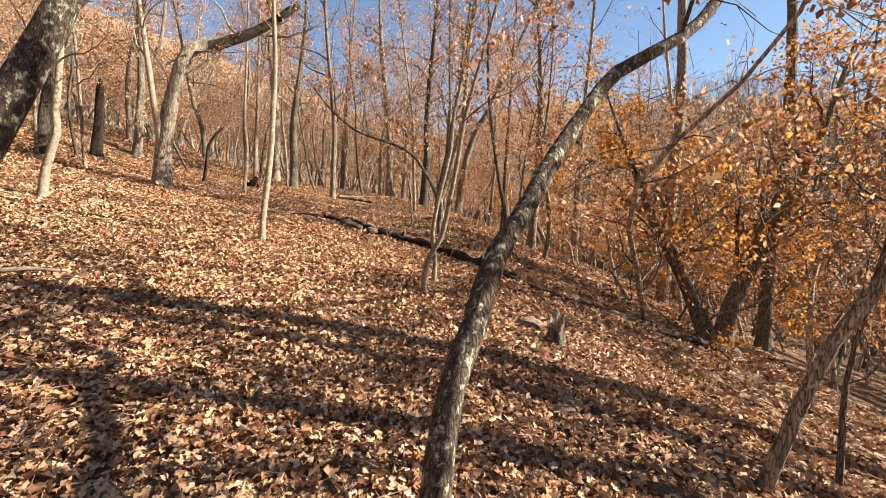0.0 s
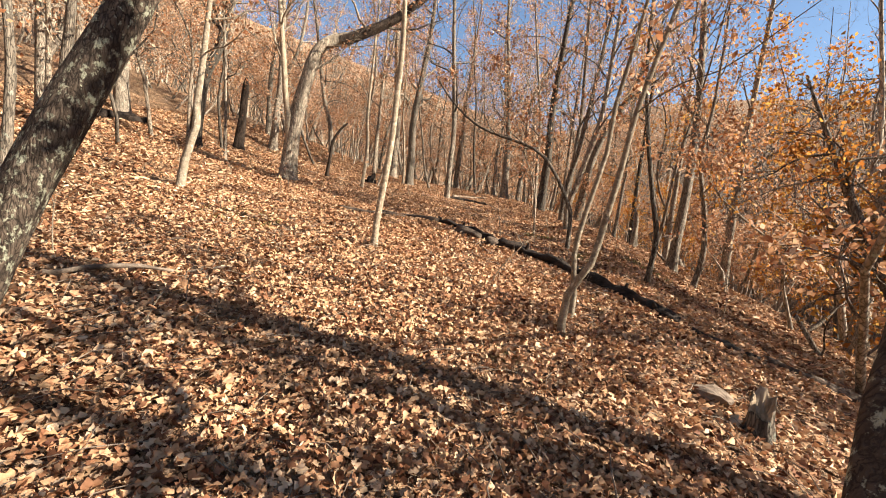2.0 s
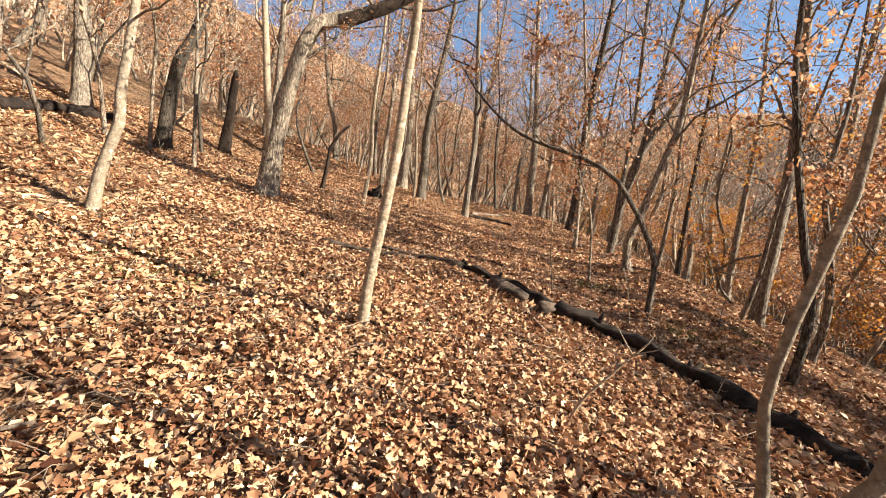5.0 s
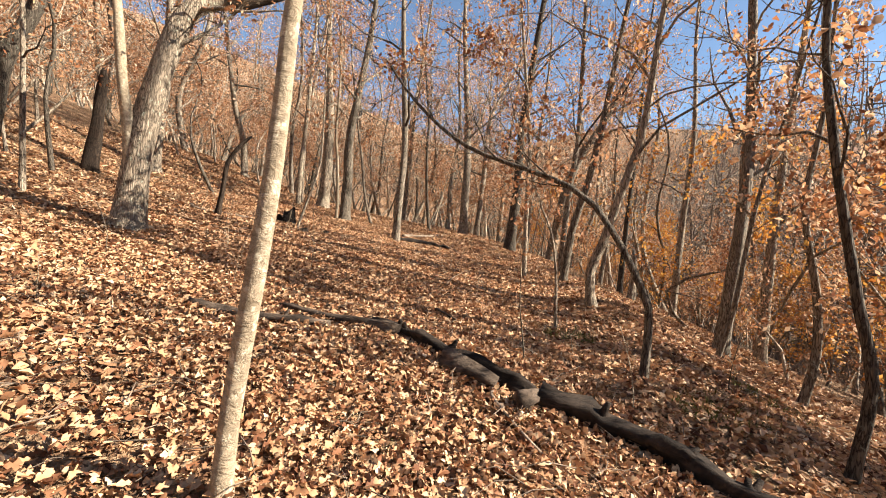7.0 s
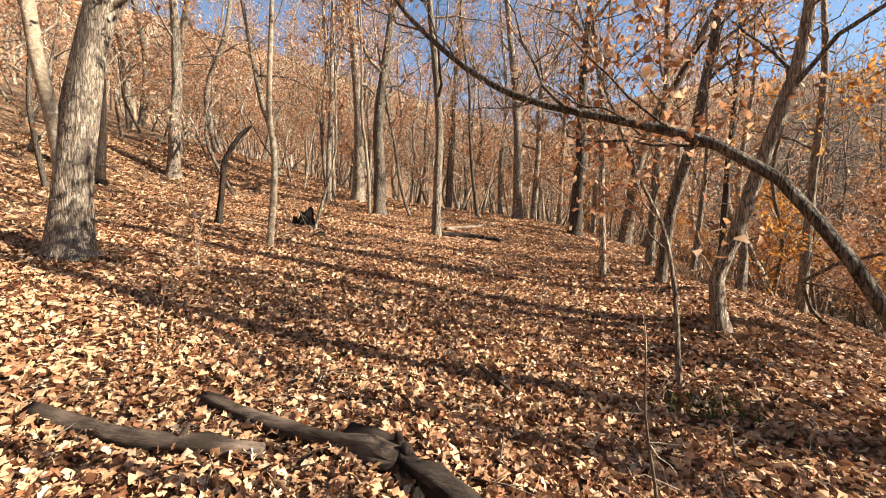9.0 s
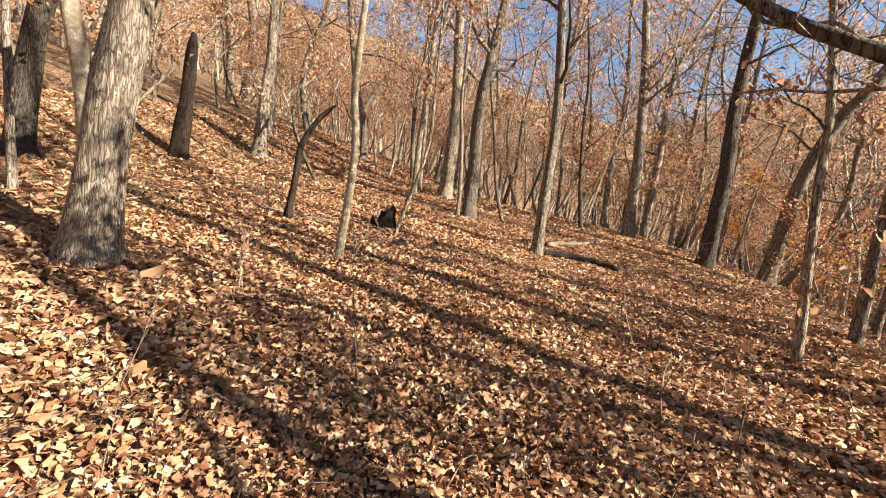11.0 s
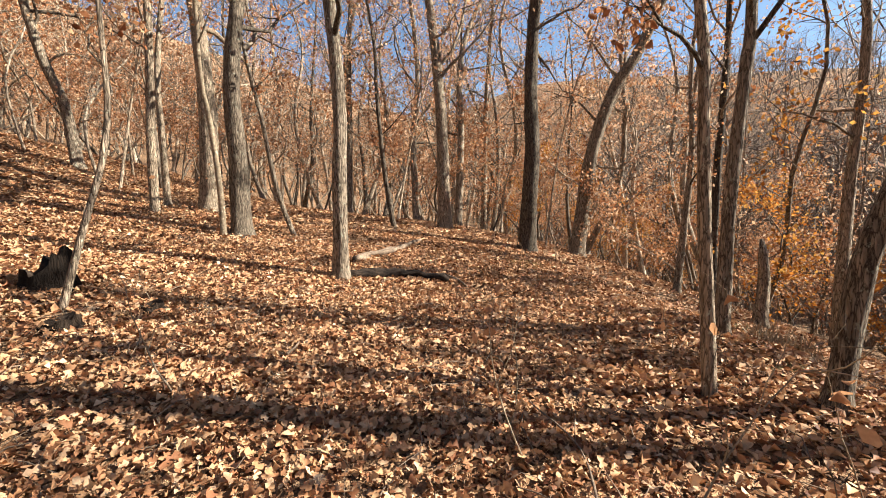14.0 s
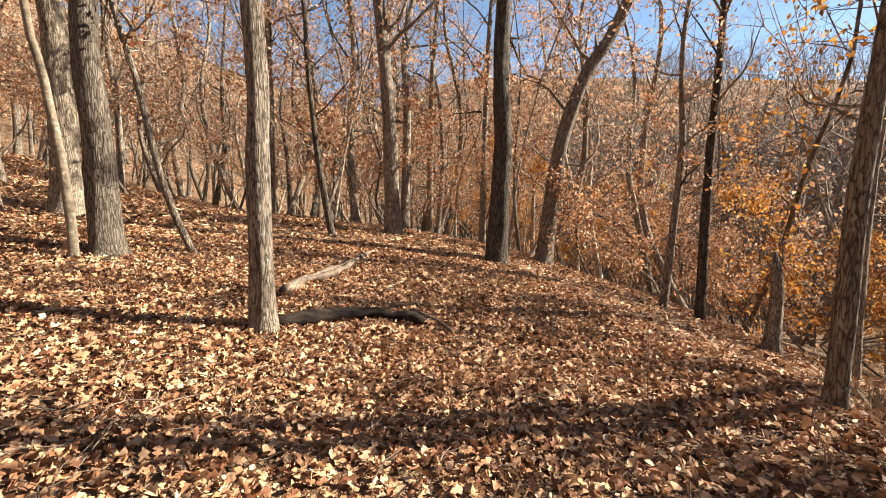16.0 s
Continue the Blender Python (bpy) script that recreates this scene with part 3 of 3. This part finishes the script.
# ---- the wood around ----
SORTS = {
    # height, radius, lean, boughs, reach, leafy, leaf size
    "tall": ((9, 13.5), (0.06, 0.16), 0.1, 17, 2.8, 0.6, 0.094),
    "bare": ((9, 13), (0.05, 0.12), 0.12, 13, 2.4, 0.1, 0.094),
    "young": ((2.8, 5.0), (0.02, 0.045), 0.15, 12, 1.3, 0.85, 0.084),
    "pole": ((5, 9), (0.022, 0.05), 0.16, 14, 1.4, 0.6, 0.086),
}
TREE_LABEL = {"tall": "grey oak of the surrounding wood with few leaves remaining", "bare": "bare slender oak on the ravine slope", "young": "young oak still hung with orange-brown leaves", "pole": "thin crooked pole of the crowded undergrowth"}


def prototype(kind, seed):
    """A tree for the middle distance: a trunk and a crown of boughs and leaves, built once and copied."""
    rng = np.random.default_rng(seed)
    heights, radii, leaning, boughs, reach, leafy, size = SORTS[kind]
    big = kind in ("tall", "bare")
    base = new("oak_tree" if big else "young_tree")
    height, lean = rng.uniform(*heights), rng.normal(size=2) * leaning
    w = 0.26 if big else 0.36
    pts = [(0, 0, -0.4), (lean[0] * 2 + rng.normal() * w, lean[1] * 2 + rng.normal() * w, height * 0.2), (lean[0] * 4 + rng.normal() * w, lean[1] * 4 + rng.normal() * w, height * 0.4), (lean[0] * 6 + rng.normal() * w * 2, lean[1] * 6 + rng.normal() * w * 2, height * 0.68), (lean[0] * 9, lean[1] * 9, height)]
    line = spine(pts, 0.5)
    r = rng.uniform(*radii)
    q = np.linspace(0, 1, len(line))
    rad = r * (1 - 0.88 * q) * (1 + 0.5 * np.exp(-(line[:, 2] + 0.4) / 0.35))
    m = Mesh()
    m.tube(line, rad, 8 if big else 6, 0.06, seed)
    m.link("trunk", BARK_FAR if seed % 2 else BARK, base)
    wood, spots = Mesh(), []
    branch_out(line, rad, spots, rng, boughs, 0.22, reach, 2, leafy, 4, wood)
    # Ravine-side branchwork takes the bark that has shade in its colour.
    tagged(wood.link("branchwork", BARK_RAVINE_SHADE if kind == "bare" or seed > 60 or 10 < seed < 20 else BARK_FAR, base), kind="stuff")
    leaf = Mesh()
    leaf.simple_leaves(np.vstack(spots), size, rng)
    tagged(leaf.link("crown", TAN if seed % 2 and seed < 60 and kind != "young" else GOLDEN if seed in (12, 14, 63) else HANGING, base), kind="stuff")
    return tagged(base, TREE_LABEL[kind], "tree" if big else "young tree", group="trees of the surrounding wood" if big else "undergrowth of young oaks")


def clear(x, y, taken, gap, edge):
    if -7.0 < x < edge + 0.03 * y and -6 < y < 21.5:
        return False
    return all((x - a) ** 2 + (y - b) ** 2 > gap * gap for a, b in taken)


def plant(kind, seeds, number, gap, area, edge=4.2):
    rng = np.random.default_rng(77 + number)
    protos = [prototype(kind, s) for s in seeds]
    done = 0
    for _ in range(number * 30):
        if done >= number:
            break
        x, y = area(rng)
        if not clear(x, y, TAKEN, gap, edge):
            continue
        TAKEN.append((x, y))
        s = rng.uniform(0.8, 1.2)
        m = pose(x, y, gz(x, y), rng.normal() * 4.5, rng.normal() * 4.5, rng.uniform(0, 360))
        src = protos[done % len(protos)]
        ob = src if done < len(protos) else copy_thing(src, m)
        ob.matrix_basis = m @ Matrix.Diagonal((s, s, s, 1))
        done += 1


TAKEN = [(o.location.x, o.location.y) for o in scene.objects if o.type == "EMPTY"]
plant("tall", (1, 2, 3, 4, 5, 6), 85, 1.4, lambda g: (g.uniform(-32, 0), g.uniform(-2, 50)))
plant("tall", (7, 8, 9), 42, 1.2, lambda g: (g.uniform(-12, 9), g.uniform(22, 44)))
plant("bare", (41, 42, 43, 44, 45), 36, 1.6, lambda g: (g.uniform(4, 20), g.uniform(-6, 46)))
plant("young", (11, 12, 13, 14, 15), 80, 0.8, lambda g: (g.uniform(3.6, 15), g.uniform(2, 36)), 3.8)
plant("young", (21, 22, 23), 45, 0.8, lambda g: (g.uniform(-22, 4), g.uniform(21, 42)))
plant("pole", (31, 32, 33, 34, 35), 100, 0.6, lambda g: (g.uniform(-26, 6), g.uniform(14, 42)))
plant("pole", (61, 62, 63, 64), 55, 0.7, lambda g: (g.uniform(4.2, 18), g.uniform(2, 42)), 4.4)
plant("pole", (51, 52, 53), 45, 0.7, lambda g: (g.uniform(-20, -7), g.uniform(3, 22)))


def far_wood(name, number, area, seed, label, bark):
    """Distant bare trees, past counting, as one mesh of trunks and twigs and one of leaves."""
    rng = np.random.default_rng(seed)
    wood, leaf = Mesh(), Mesh()
    for _ in range(number):
        x, y = area(rng)
        z, h = gz(x, y), rng.uniform(8, 14)
        top = np.array([x + rng.normal() * 2.0, y + rng.normal() * 2.0, z + h])
        line = np.linspace((x, y, z - 0.5), top, 4)
        line[1:3, :2] += rng.normal(size=(2, 2)) * 0.7
        r = rng.uniform(0.07, 0.17)
        wood.tube(line, [r, r * 0.8, r * 0.5, r * 0.1], 4)
        for _ in range(8):
            f = rng.uniform(0.25, 0.92)
            s = line[0] * (1 - f) + line[-1] * f
            br = wander(s, rng.normal(size=3) + (0, 0, 0.7), rng.uniform(2.0, 4.6), rng, 0.35, 0.12, 3)
            wood.tube(br, np.linspace(r * 0.4, 0.012, 4), 3)
            for _ in range(2):
                tw = wander(br[rng.integers(1, 4)], rng.normal(size=3) + (0, 0, 0.4), rng.uniform(1.0, 2.4), rng, 0.3, 0.1, 1)
                wood.tube(tw, (0.022, 0.008), 3)
        k = rng.integers(12, 70)
        f = rng.uniform(0.08, 0.85, k)[:, None]
        leaf.simple_leaves(line[0] * (1 - f) + line[-1] * f + rng.normal(size=(k, 3)) * 1.3, 0.22, rng)
    root = tagged(new(name), label, "woodland", kind="stuff")
    wood.link("trunks", bark, root)
    leaf.link("leaves", TAN, root)


far_wood("distant_wood", 1000, lambda g: (g.uniform(14, 62), g.uniform(-10, 95)), 5, "distant bare wood across the ravine", BARK_RAVINE_SHADE)
far_wood("distant_wood", 600, lambda g: (g.uniform(60, 150), g.uniform(-30, 170)), 8, "distant bare wood on the high slope across the ravine", BARK_RAVINE_SHADE)
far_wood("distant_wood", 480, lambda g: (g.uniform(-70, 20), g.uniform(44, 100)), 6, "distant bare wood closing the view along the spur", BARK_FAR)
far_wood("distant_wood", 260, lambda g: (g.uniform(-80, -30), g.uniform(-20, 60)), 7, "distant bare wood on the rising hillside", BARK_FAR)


# ---- fallen wood, stumps and small growth ----
def lying(points, lift):
    """A line on the ground through the plan points, raised by lift."""
    line = spine([(x, y, 0) for x, y in points], 0.12)
    line[:, 2] = ground(line[:, 0], line[:, 1]) + lift
    return line


def fallen_log(name, points, r0, r1, material, label, category="log", sides=14, rough=0.24, lift=0.5, stubs=0):
    rng = seeded()
    line = lying(points, max(r0, r1) * lift)
    line[1:-1] += rng.normal(size=(len(line) - 2, 3)) * 0.14 * r0
    rad = np.linspace(r0, r1, len(line)) * rng.uniform(0.72, 1.2, len(line))
    m = Mesh()
    m.tube(line, rad, sides, rough, rng.uniform(0, 6), close=True)
    mid = line[len(line) // 2].copy()
    m.v = [v - mid.astype(np.float32) for v in m.v]
    base = new(name)
    base.location = mid
    m.link("stem", material, base)
    for _ in range(stubs):
        k = int(rng.integers(2, len(line) - 2))
        way = rng.normal(size=3) + (0, 0, 1.2)
        st = wander(line[k] - mid, way, rng.uniform(0.03, 0.1) + r0, rng, 0.2, 0.1, 3)
        knot = Mesh()
        knot.tube(st, np.linspace(r0 * 0.5, r0 * 0.2, 4), 8, 0.2, 1.0, close=True)
        knot.link("branch_stub", material, base)
    return tagged(base, label, category)


fallen_log("fallen_log", [(1.9, 6.5), (1.54, 6.82), (0.95, 7.36), (0.37, 7.87), (0.0, 8.02), (-0.3, 8.12)], 0.075, 0.085, LOG_DARK, "long rotten black log lying among brown leaves", rough=0.36, stubs=9, lift=0.4)
fallen_log("fallen_log", [(2.02, 6.42), (2.4, 6.35), (2.85, 6.38)], 0.06, 0.055, LOG_DARK, "sunken dark end of a rotten log", rough=0.36, lift=0.2)
fallen_log("fallen_log", [(-0.28, 8.1), (-0.4, 8.0), (-0.5, 7.93)], 0.04, 0.055, LOG_BROWN, "broken brown stub standing out of the black log", rough=0.4, lift=1.3)
fallen_log("fallen_log", [(-0.62, 8.12), (-0.8, 8.22), (-1.02, 8.36)], 0.05, 0.07, LOG_BROWN, "short barkless brown log end on the leaves", rough=0.45, lift=0.6)
fallen_log("fallen_log", [(-0.33, 8.13), (-0.6, 8.28), (-1.0, 8.5), (-1.42, 8.82), (-1.7, 8.9)], 0.075, 0.055, LOG_DARK, "split dark rotten branch half sunk in leaves", rough=0.4, stubs=6, lift=0.5)
fallen_log("fallen_log", [(-1.4, 8.78), (-1.7, 8.84), (-1.98, 8.88), (-2.25, 8.98), (-2.6, 9.1)], 0.055, 0.035, LOG_BROWN, "flat strip of weathered split wood on the leaves", rough=0.35, lift=0.9)
fallen_log("fallen_log", [(-3.3, 8.78), (-3.12, 8.76), (-2.8, 8.72), (-2.55, 8.69), (-2.3, 8.7), (-2.02, 8.72)], 0.045, 0.045, LOG_BROWN, "grey-brown weathered branch lying on leaves", stubs=1, lift=0.9)
fallen_log("fallen_log", [(2.85, 6.4), (3.4, 6.42), (4.3, 6.5), (5.2, 6.75), (6.1, 7.0)], 0.06, 0.08, LOG_BROWN, "fallen trunk leading down to the coppice stool")
fallen_log("fallen_log", [(-10.6, 10.2), (-10.9, 11.4), (-10.95, 12.9)], 0.14, 0.12, LOG_DARK, "thick dark fallen trunk on the upper slope")
fallen_log("fallen_log", [(-7.9, 6.3), (-7.4, 6.6), (-6.9, 6.85)], 0.06, 0.05, LOG_DARK, "short dark log beside the pale stems")
fallen_log("fallen_log", [(-2.25, 16.52), (-2.0, 16.6), (-1.46, 16.8), (-1.1, 16.72), (-0.91, 16.6)], 0.06, 0.05, LOG_DARK, "dark crooked branch lying at the oak's foot", lift=1.0)
fallen_log("fallen_branch", [(-0.95, 16.95), (-0.8, 16.75), (-0.7, 16.35)], 0.025, 0.015, LOG_GREY, "thin bent dead branch on leaves", "branch", 8, lift=2.2)
fallen_log("fallen_branch", [(-2.2, 17.5), (-1.95, 18.0), (-1.7, 18.4), (-1.1, 19.4)], 0.05, 0.035, LOG_GREY, "pale bare branch lying behind the oak", "branch", 8)
fallen_log("fallen_branch", [(-1.6, 18.3), (-1.2, 18.3), (-0.7, 18.0)], 0.02, 0.012, LOG_GREY, "thin grey branch on leaves", "branch", 7)
fallen_log("fallen_branch", [(-3.86, 4.03), (-3.77, 4.15), (-3.64, 4.37), (-3.43, 4.52), (-3.15, 4.57)], 0.026, 0.014, LOG_GREY, "thin pale curved branch on the leaves", "branch", 8, lift=2.4)
fallen_log("fallen_branch", [(-3.09, 4.65), (-3.00, 4.83), (-2.87, 4.99)], 0.013, 0.008, LOG_GREY, "short pale stick on the leaves", "branch", 6, lift=3.5)
fallen_log("fallen_branch", [(-2.45, 13.96), (-2.42, 14.09), (-2.41, 14.20)], 0.012, 0.008, LOG_GREY, "short pale stick on the leaves", "branch", 6, lift=3.5)
fallen_log("fallen_branch", [(-2.24, 17.39), (-1.99, 17.87), (-1.70, 18.10), (-1.24, 19.07)], 0.05, 0.03, LOG_GREY, "pale forked branch lying against the oak", "branch", 8, lift=1.3)
fallen_log("fallen_branch", [(-0.99, 11.45), (-0.93, 11.82), (-0.83, 12.34), (-0.68, 12.91), (-0.81, 13.40)], 0.008, 0.005, LOG_GREY, "long thin bent stem lying over the leaves", "branch", 6, lift=7.0)
fallen_log("fallen_branch", [(-1.11, 10.07), (-0.99, 9.91), (-0.88, 9.74)], 0.015, 0.012, LOG_BROWN, "short brown stick on the leaves", "branch", 6, lift=3.5)
fallen_log("fallen_branch", [(-0.6, 8.3), (-0.66, 8.0), (-0.55, 7.75), (-0.4, 7.5)], 0.016, 0.01, LOG_GREY, "thin crooked stick beside the black log", "branch", 7, lift=2.0)
fallen_log("fallen_branch", [(2.4, 14.5), (2.9, 14.65), (3.6, 14.5)], 0.02, 0.012, LOG_GREY, "pale dead branch on the ravine edge", "branch", 7)
fallen_log("fallen_branch", [(2.2, 14.2), (2.8, 14.3), (3.3, 14.0)], 0.015, 0.01, LOG_GREY, "pale dead branch on the ravine edge", "branch", 7)
fallen_log("fallen_branch", [(-6.6, 14.4), (-6.2, 14.0), (-5.5, 14.2), (-5.1, 14.5)], 0.045, 0.03, LOG_GREY, "grey dead branch beside the curved snag", "branch", 8)


def stump(x, y, r, height, label, hollow=0.0):
    """A broken stump with a splintered rim."""
    rng = seeded()
    base = new("tree_stump")
    base.location = (x, y, gz(x, y))
    ang = np.linspace(0, 2 * math.pi, 22, endpoint=False)
    rim = height * (0.75 + 0.3 * np.sin(ang + 0.7) + 0.22 * rng.normal(size=22) * 0.5)
    rings = [(1.45, -0.1 * np.ones(22)), (1.25, 0.1 * rim), (1.0, 0.45 * rim), (0.95, rim), (0.7, rim - 0.02), (0.45, rim * 0.55), (0.02, rim * 0.5)]
    wob = 1 + 0.12 * np.sin(ang * 4 + 1) + 0.06 * rng.normal(size=22)
    v = np.stack([np.stack([r * k * wob * np.cos(ang), r * k * wob * np.sin(ang), z], -1) for k, z in rings])
    i, j = np.meshgrid(np.arange(3), np.arange(22), indexing="ij")
    quads = np.stack([i * 22 + j, i * 22 + (j + 1) % 22, (i + 1) * 22 + (j + 1) % 22, (i + 1) * 22 + j], -1)
    m = Mesh()
    m.put(v[:4], quads)
    m.link("bark", BARK if not hollow else BARK_DARK, base)
    m = Mesh()
    m.put(v[3:], quads)
    m.link("broken_top", WOOD_PALE if not hollow else LOG_DARK, base, label="splintered pale wood" if not hollow else "rotten black hollow")
    return tagged(base, label, "stump")


stump(1.72, 4.42, 0.085, 0.3, "small broken stump with splintered pale wood")
stump(-4.74, 15.0, 0.17, 0.34, "hollow black rotten stump among leaves", 1.0)
stump(-4.1, 14.2, 0.11, 0.1, "low dark rotten stump sunk in leaves", 1.0)
stump(-3.75, 14.75, 0.08, 0.08, "low dark rotten stump sunk in leaves", 1.0)


def stone(x, y, s):
    rng = seeded()
    bm = bmesh.new()
    bmesh.ops.create_icosphere(bm, subdivisions=2, radius=s)
    for v in bm.verts:
        v.co = Vector((v.co.x * 1.3, v.co.y, v.co.z * 0.5)) * (1 + 0.35 * noise.noise(v.co * (2.2 / s) + Vector((x, y, 0))))
    me = bpy.data.meshes.new("stone")
    bm.to_mesh(me)
    bm.free()
    me.materials.append(LOG_GREY)
    ob = new("stone", me)
    ob.matrix_basis = pose(x, y, gz(x, y) + s * 0.2, 0, 0, rng.uniform(0, 180))
    return tagged(ob, "flat grey-brown stone half sunk in the leaves", "stone")


for sx, sy, ss in ((1.55, 4.8, 0.13), (1.3, 3.1, 0.07), (2.1, 3.6, 0.06)):
    stone(sx, sy, ss)


def seedling(x, y, height, r=0.006, leaves=0, lean=(0.1, 0.0)):
    """A bare seedling or upright twig with a few side shoots."""
    rng = seeded()
    base = new("seedling")
    base.location = (x, y, gz(x, y))
    line = wander((0, 0, -0.03), (lean[0], lean[1], 1), height, rng, 0.14, 0.05, 6)
    m = Mesh()
    m.tube(line, np.linspace(r, r * 0.35, 7), 6)
    m.link("stem", BARK_PALE, base)
    shoots = Mesh()
    for _ in range(5):
        k = int(rng.integers(2, 7))
        sub = wander(line[k], rng.normal(size=3) + (0, 0, 0.6), height * rng.uniform(0.15, 0.35), rng, 0.25, 0.1, 3)
        shoots.tube(sub, np.linspace(r * 0.5, 0.0015, 4), 4)
    tagged(shoots.link("twig_growth", BARK_PALE, base), kind="stuff")
    if leaves:
        lf = Mesh()
        lf.leaves(line[rng.integers(3, 7, leaves)] + rng.normal(size=(leaves, 3)) * 0.05, 0.07, rng, 0, 0.3)
        tagged(lf.link("dry_leaves", HANGING, base), kind="stuff")
    return tagged(base, "thin bare seedling standing in the leaf litter", "seedling", group="seedlings in the litter")


seedling(-0.35, 6.25, 0.75, 0.012)
seedling(-0.3, 8.75, 0.8, 0.009)
seedling(0.35, 9.4, 0.35, 0.007, lean=(-0.4, 0.2))
seedling(-0.95, 11.9, 1.1, 0.006, lean=(0.3, 0.2))
seedling(-0.9, 13.4, 0.7, 0.005)
srng = np.random.default_rng(9)
for _ in range(70):
    sx, sy = srng.uniform(-8, 3.2), srng.uniform(3, 24)
    if abs(sx + 0.16 * sy) > 0.7:
        seedling(sx, sy, srng.uniform(0.25, 1.1), srng.uniform(0.003, 0.007), int(srng.integers(0, 5)), (srng.normal() * 0.25, srng.normal() * 0.25))


def moss_patch(x, y, size, material=None, tall=0.065):
    """A low cushion of short green blades."""
    rng = seeded()
    n = int(1500 * size)
    a, d = rng.uniform(0, 2 * math.pi, n), size * np.sqrt(rng.uniform(0, 1, n)) * (0.7 + 0.3 * np.sin(rng.uniform(0, 6)))
    px, py = x + d * np.cos(a) * 1.5, y + d * np.sin(a)
    base = np.stack([px, py, ground(px, py)], -1) - (x, y, gz(x, y))
    way = rng.normal(size=(n, 3)) * 0.5 + (0, 0, 0.8)
    L = rng.uniform(tall * 0.3, tall, n)[:, None]
    side = rng.normal(size=(n, 3)) * 0.004
    tip = base + way * L
    m = Mesh()
    m.put(np.stack([base - side, base + side, tip + side * 0.3, tip - side * 0.3], 1), (np.arange(n) * 4)[:, None] + np.arange(4))
    ob = m.link("grass_tuft", material or MOSS)
    ob.location = (x, y, gz(x, y))
    return tagged(ob, "loose patch of straw-coloured dead grass" if material else "low patch of green moss and short grass", "grass" if material else "moss", kind="stuff")


for mx, my, ms in ((-4.0, 6.85, 0.4), (3.3, 4.75, 0.5), (0.45, 10.0, 0.35), (0.66, 18.2, 0.3), (2.5, 15.0, 0.4), (1.4, 8.6, 0.45), (2.4, 9.3, 0.4)):
    moss_patch(mx, my, ms)
for mx, my, ms in ((2.1, 14.5, 0.45), (2.6, 15.1, 0.4)):
    moss_patch(mx, my, ms, WOOD_PALE, 0.16)


# ---- loose leaves on the floor ----
def litter(name, number, area, size, seed, rows, label):
    rng = np.random.default_rng(seed)
    x, y = area(rng, number)
    keep = np.sin(x * 1.7 + 2 * np.sin(y * 0.9)) * np.sin(y * 1.3 + 1.5 * np.sin(x * 0.8)) + rng.uniform(-1.6, 1.0, len(x)) < 0.55
    bare = (x > 0.7) & (rng.random(len(x)) < 0.12)
    x, y = x[keep & ~bare], y[keep & ~bare]
    z = ground(x, y) + sum(a * np.sin(x * k + 1.7 * np.sin(y * k * 0.53 + s)) * np.sin(y * k * 0.87 + 1.3 * np.sin(x * k * 0.41 + s)) for a, k, s in ((0.02, 1.1, 0.3), (0.012, 3.3, 1.9), (0.008, 8.1, 4.0)))
    c = np.stack([x, y, z + rng.uniform(0.006, 0.045, len(x))], -1)
    m = Mesh()
    m.leaves(c, size, rng, 0.5, 0.0, rows)
    return tagged(m.link(name, FALLEN), label, "leaf litter", kind="stuff")


LOBED = ((-0.5, 0.04), (-0.24, 0.28), (-0.06, 0.13), (0.2, 0.36), (0.5, 0.07))
FOLDED = ((-0.5, 0.06), (0.0, 0.33), (0.5, 0.07))
PLAIN = ((-0.5, 0.1), (0.5, 0.22))


def beside(g, n, near, far):
    """Places on both sides of the way walked, between two distances from it."""
    y = g.uniform(0.7, 20, n)
    d = g.uniform(near, far, n) * g.choice((-1, 1), n)
    return d - 0.16 * y, y


def outer(g, n):
    """Places under the trees, away from the way walked."""
    x, y = g.uniform(-13, 8, n), g.uniform(1, 32, n)
    far = (abs(x + 0.16 * y) > 4.4) | (y > 19.8)
    return x[far], y[far]


litter("leaf_litter", 120000, lambda g, n: beside(g, n, 0.0, 1.8), 0.057, 31, LOBED, "deep carpet of curled tan and brown oak leaves")
litter("leaf_litter", 160000, lambda g, n: beside(g, n, 1.8, 4.6), 0.06, 33, FOLDED, "carpet of curled oak leaves beside the way")
litter("leaf_litter", 170000, outer, 0.09, 32, PLAIN, "carpet of dry oak leaves under the trees")


def straw(number, seed):
    """Broken twigs and leaf stalks strewn over the floor."""
    rng = np.random.default_rng(seed)
    m = Mesh()
    for _ in range(number):
        x, y = rng.uniform(-5, 3), rng.uniform(1, 19)
        a, L = rng.uniform(0, 2 * math.pi), rng.uniform(0.08, 0.4)
        ex, ey = x + L * math.cos(a), y + L * math.sin(a)
        mx, my = (x + ex) / 2 + rng.normal() * 0.02, (y + ey) / 2 + rng.normal() * 0.02
        m.tube([(x, y, gz(x, y) + 0.035), (mx, my, gz(mx, my) + rng.uniform(0.04, 0.08)), (ex, ey, gz(ex, ey) + 0.035)], np.array((1, 0.9, 0.5)) * rng.uniform(0.0015, 0.005), 4)
    return tagged(m.link("fallen_twigs", LOG_GREY), "thin dry twigs strewn among the leaves", "twigs", kind="stuff")


straw(2600, 41)
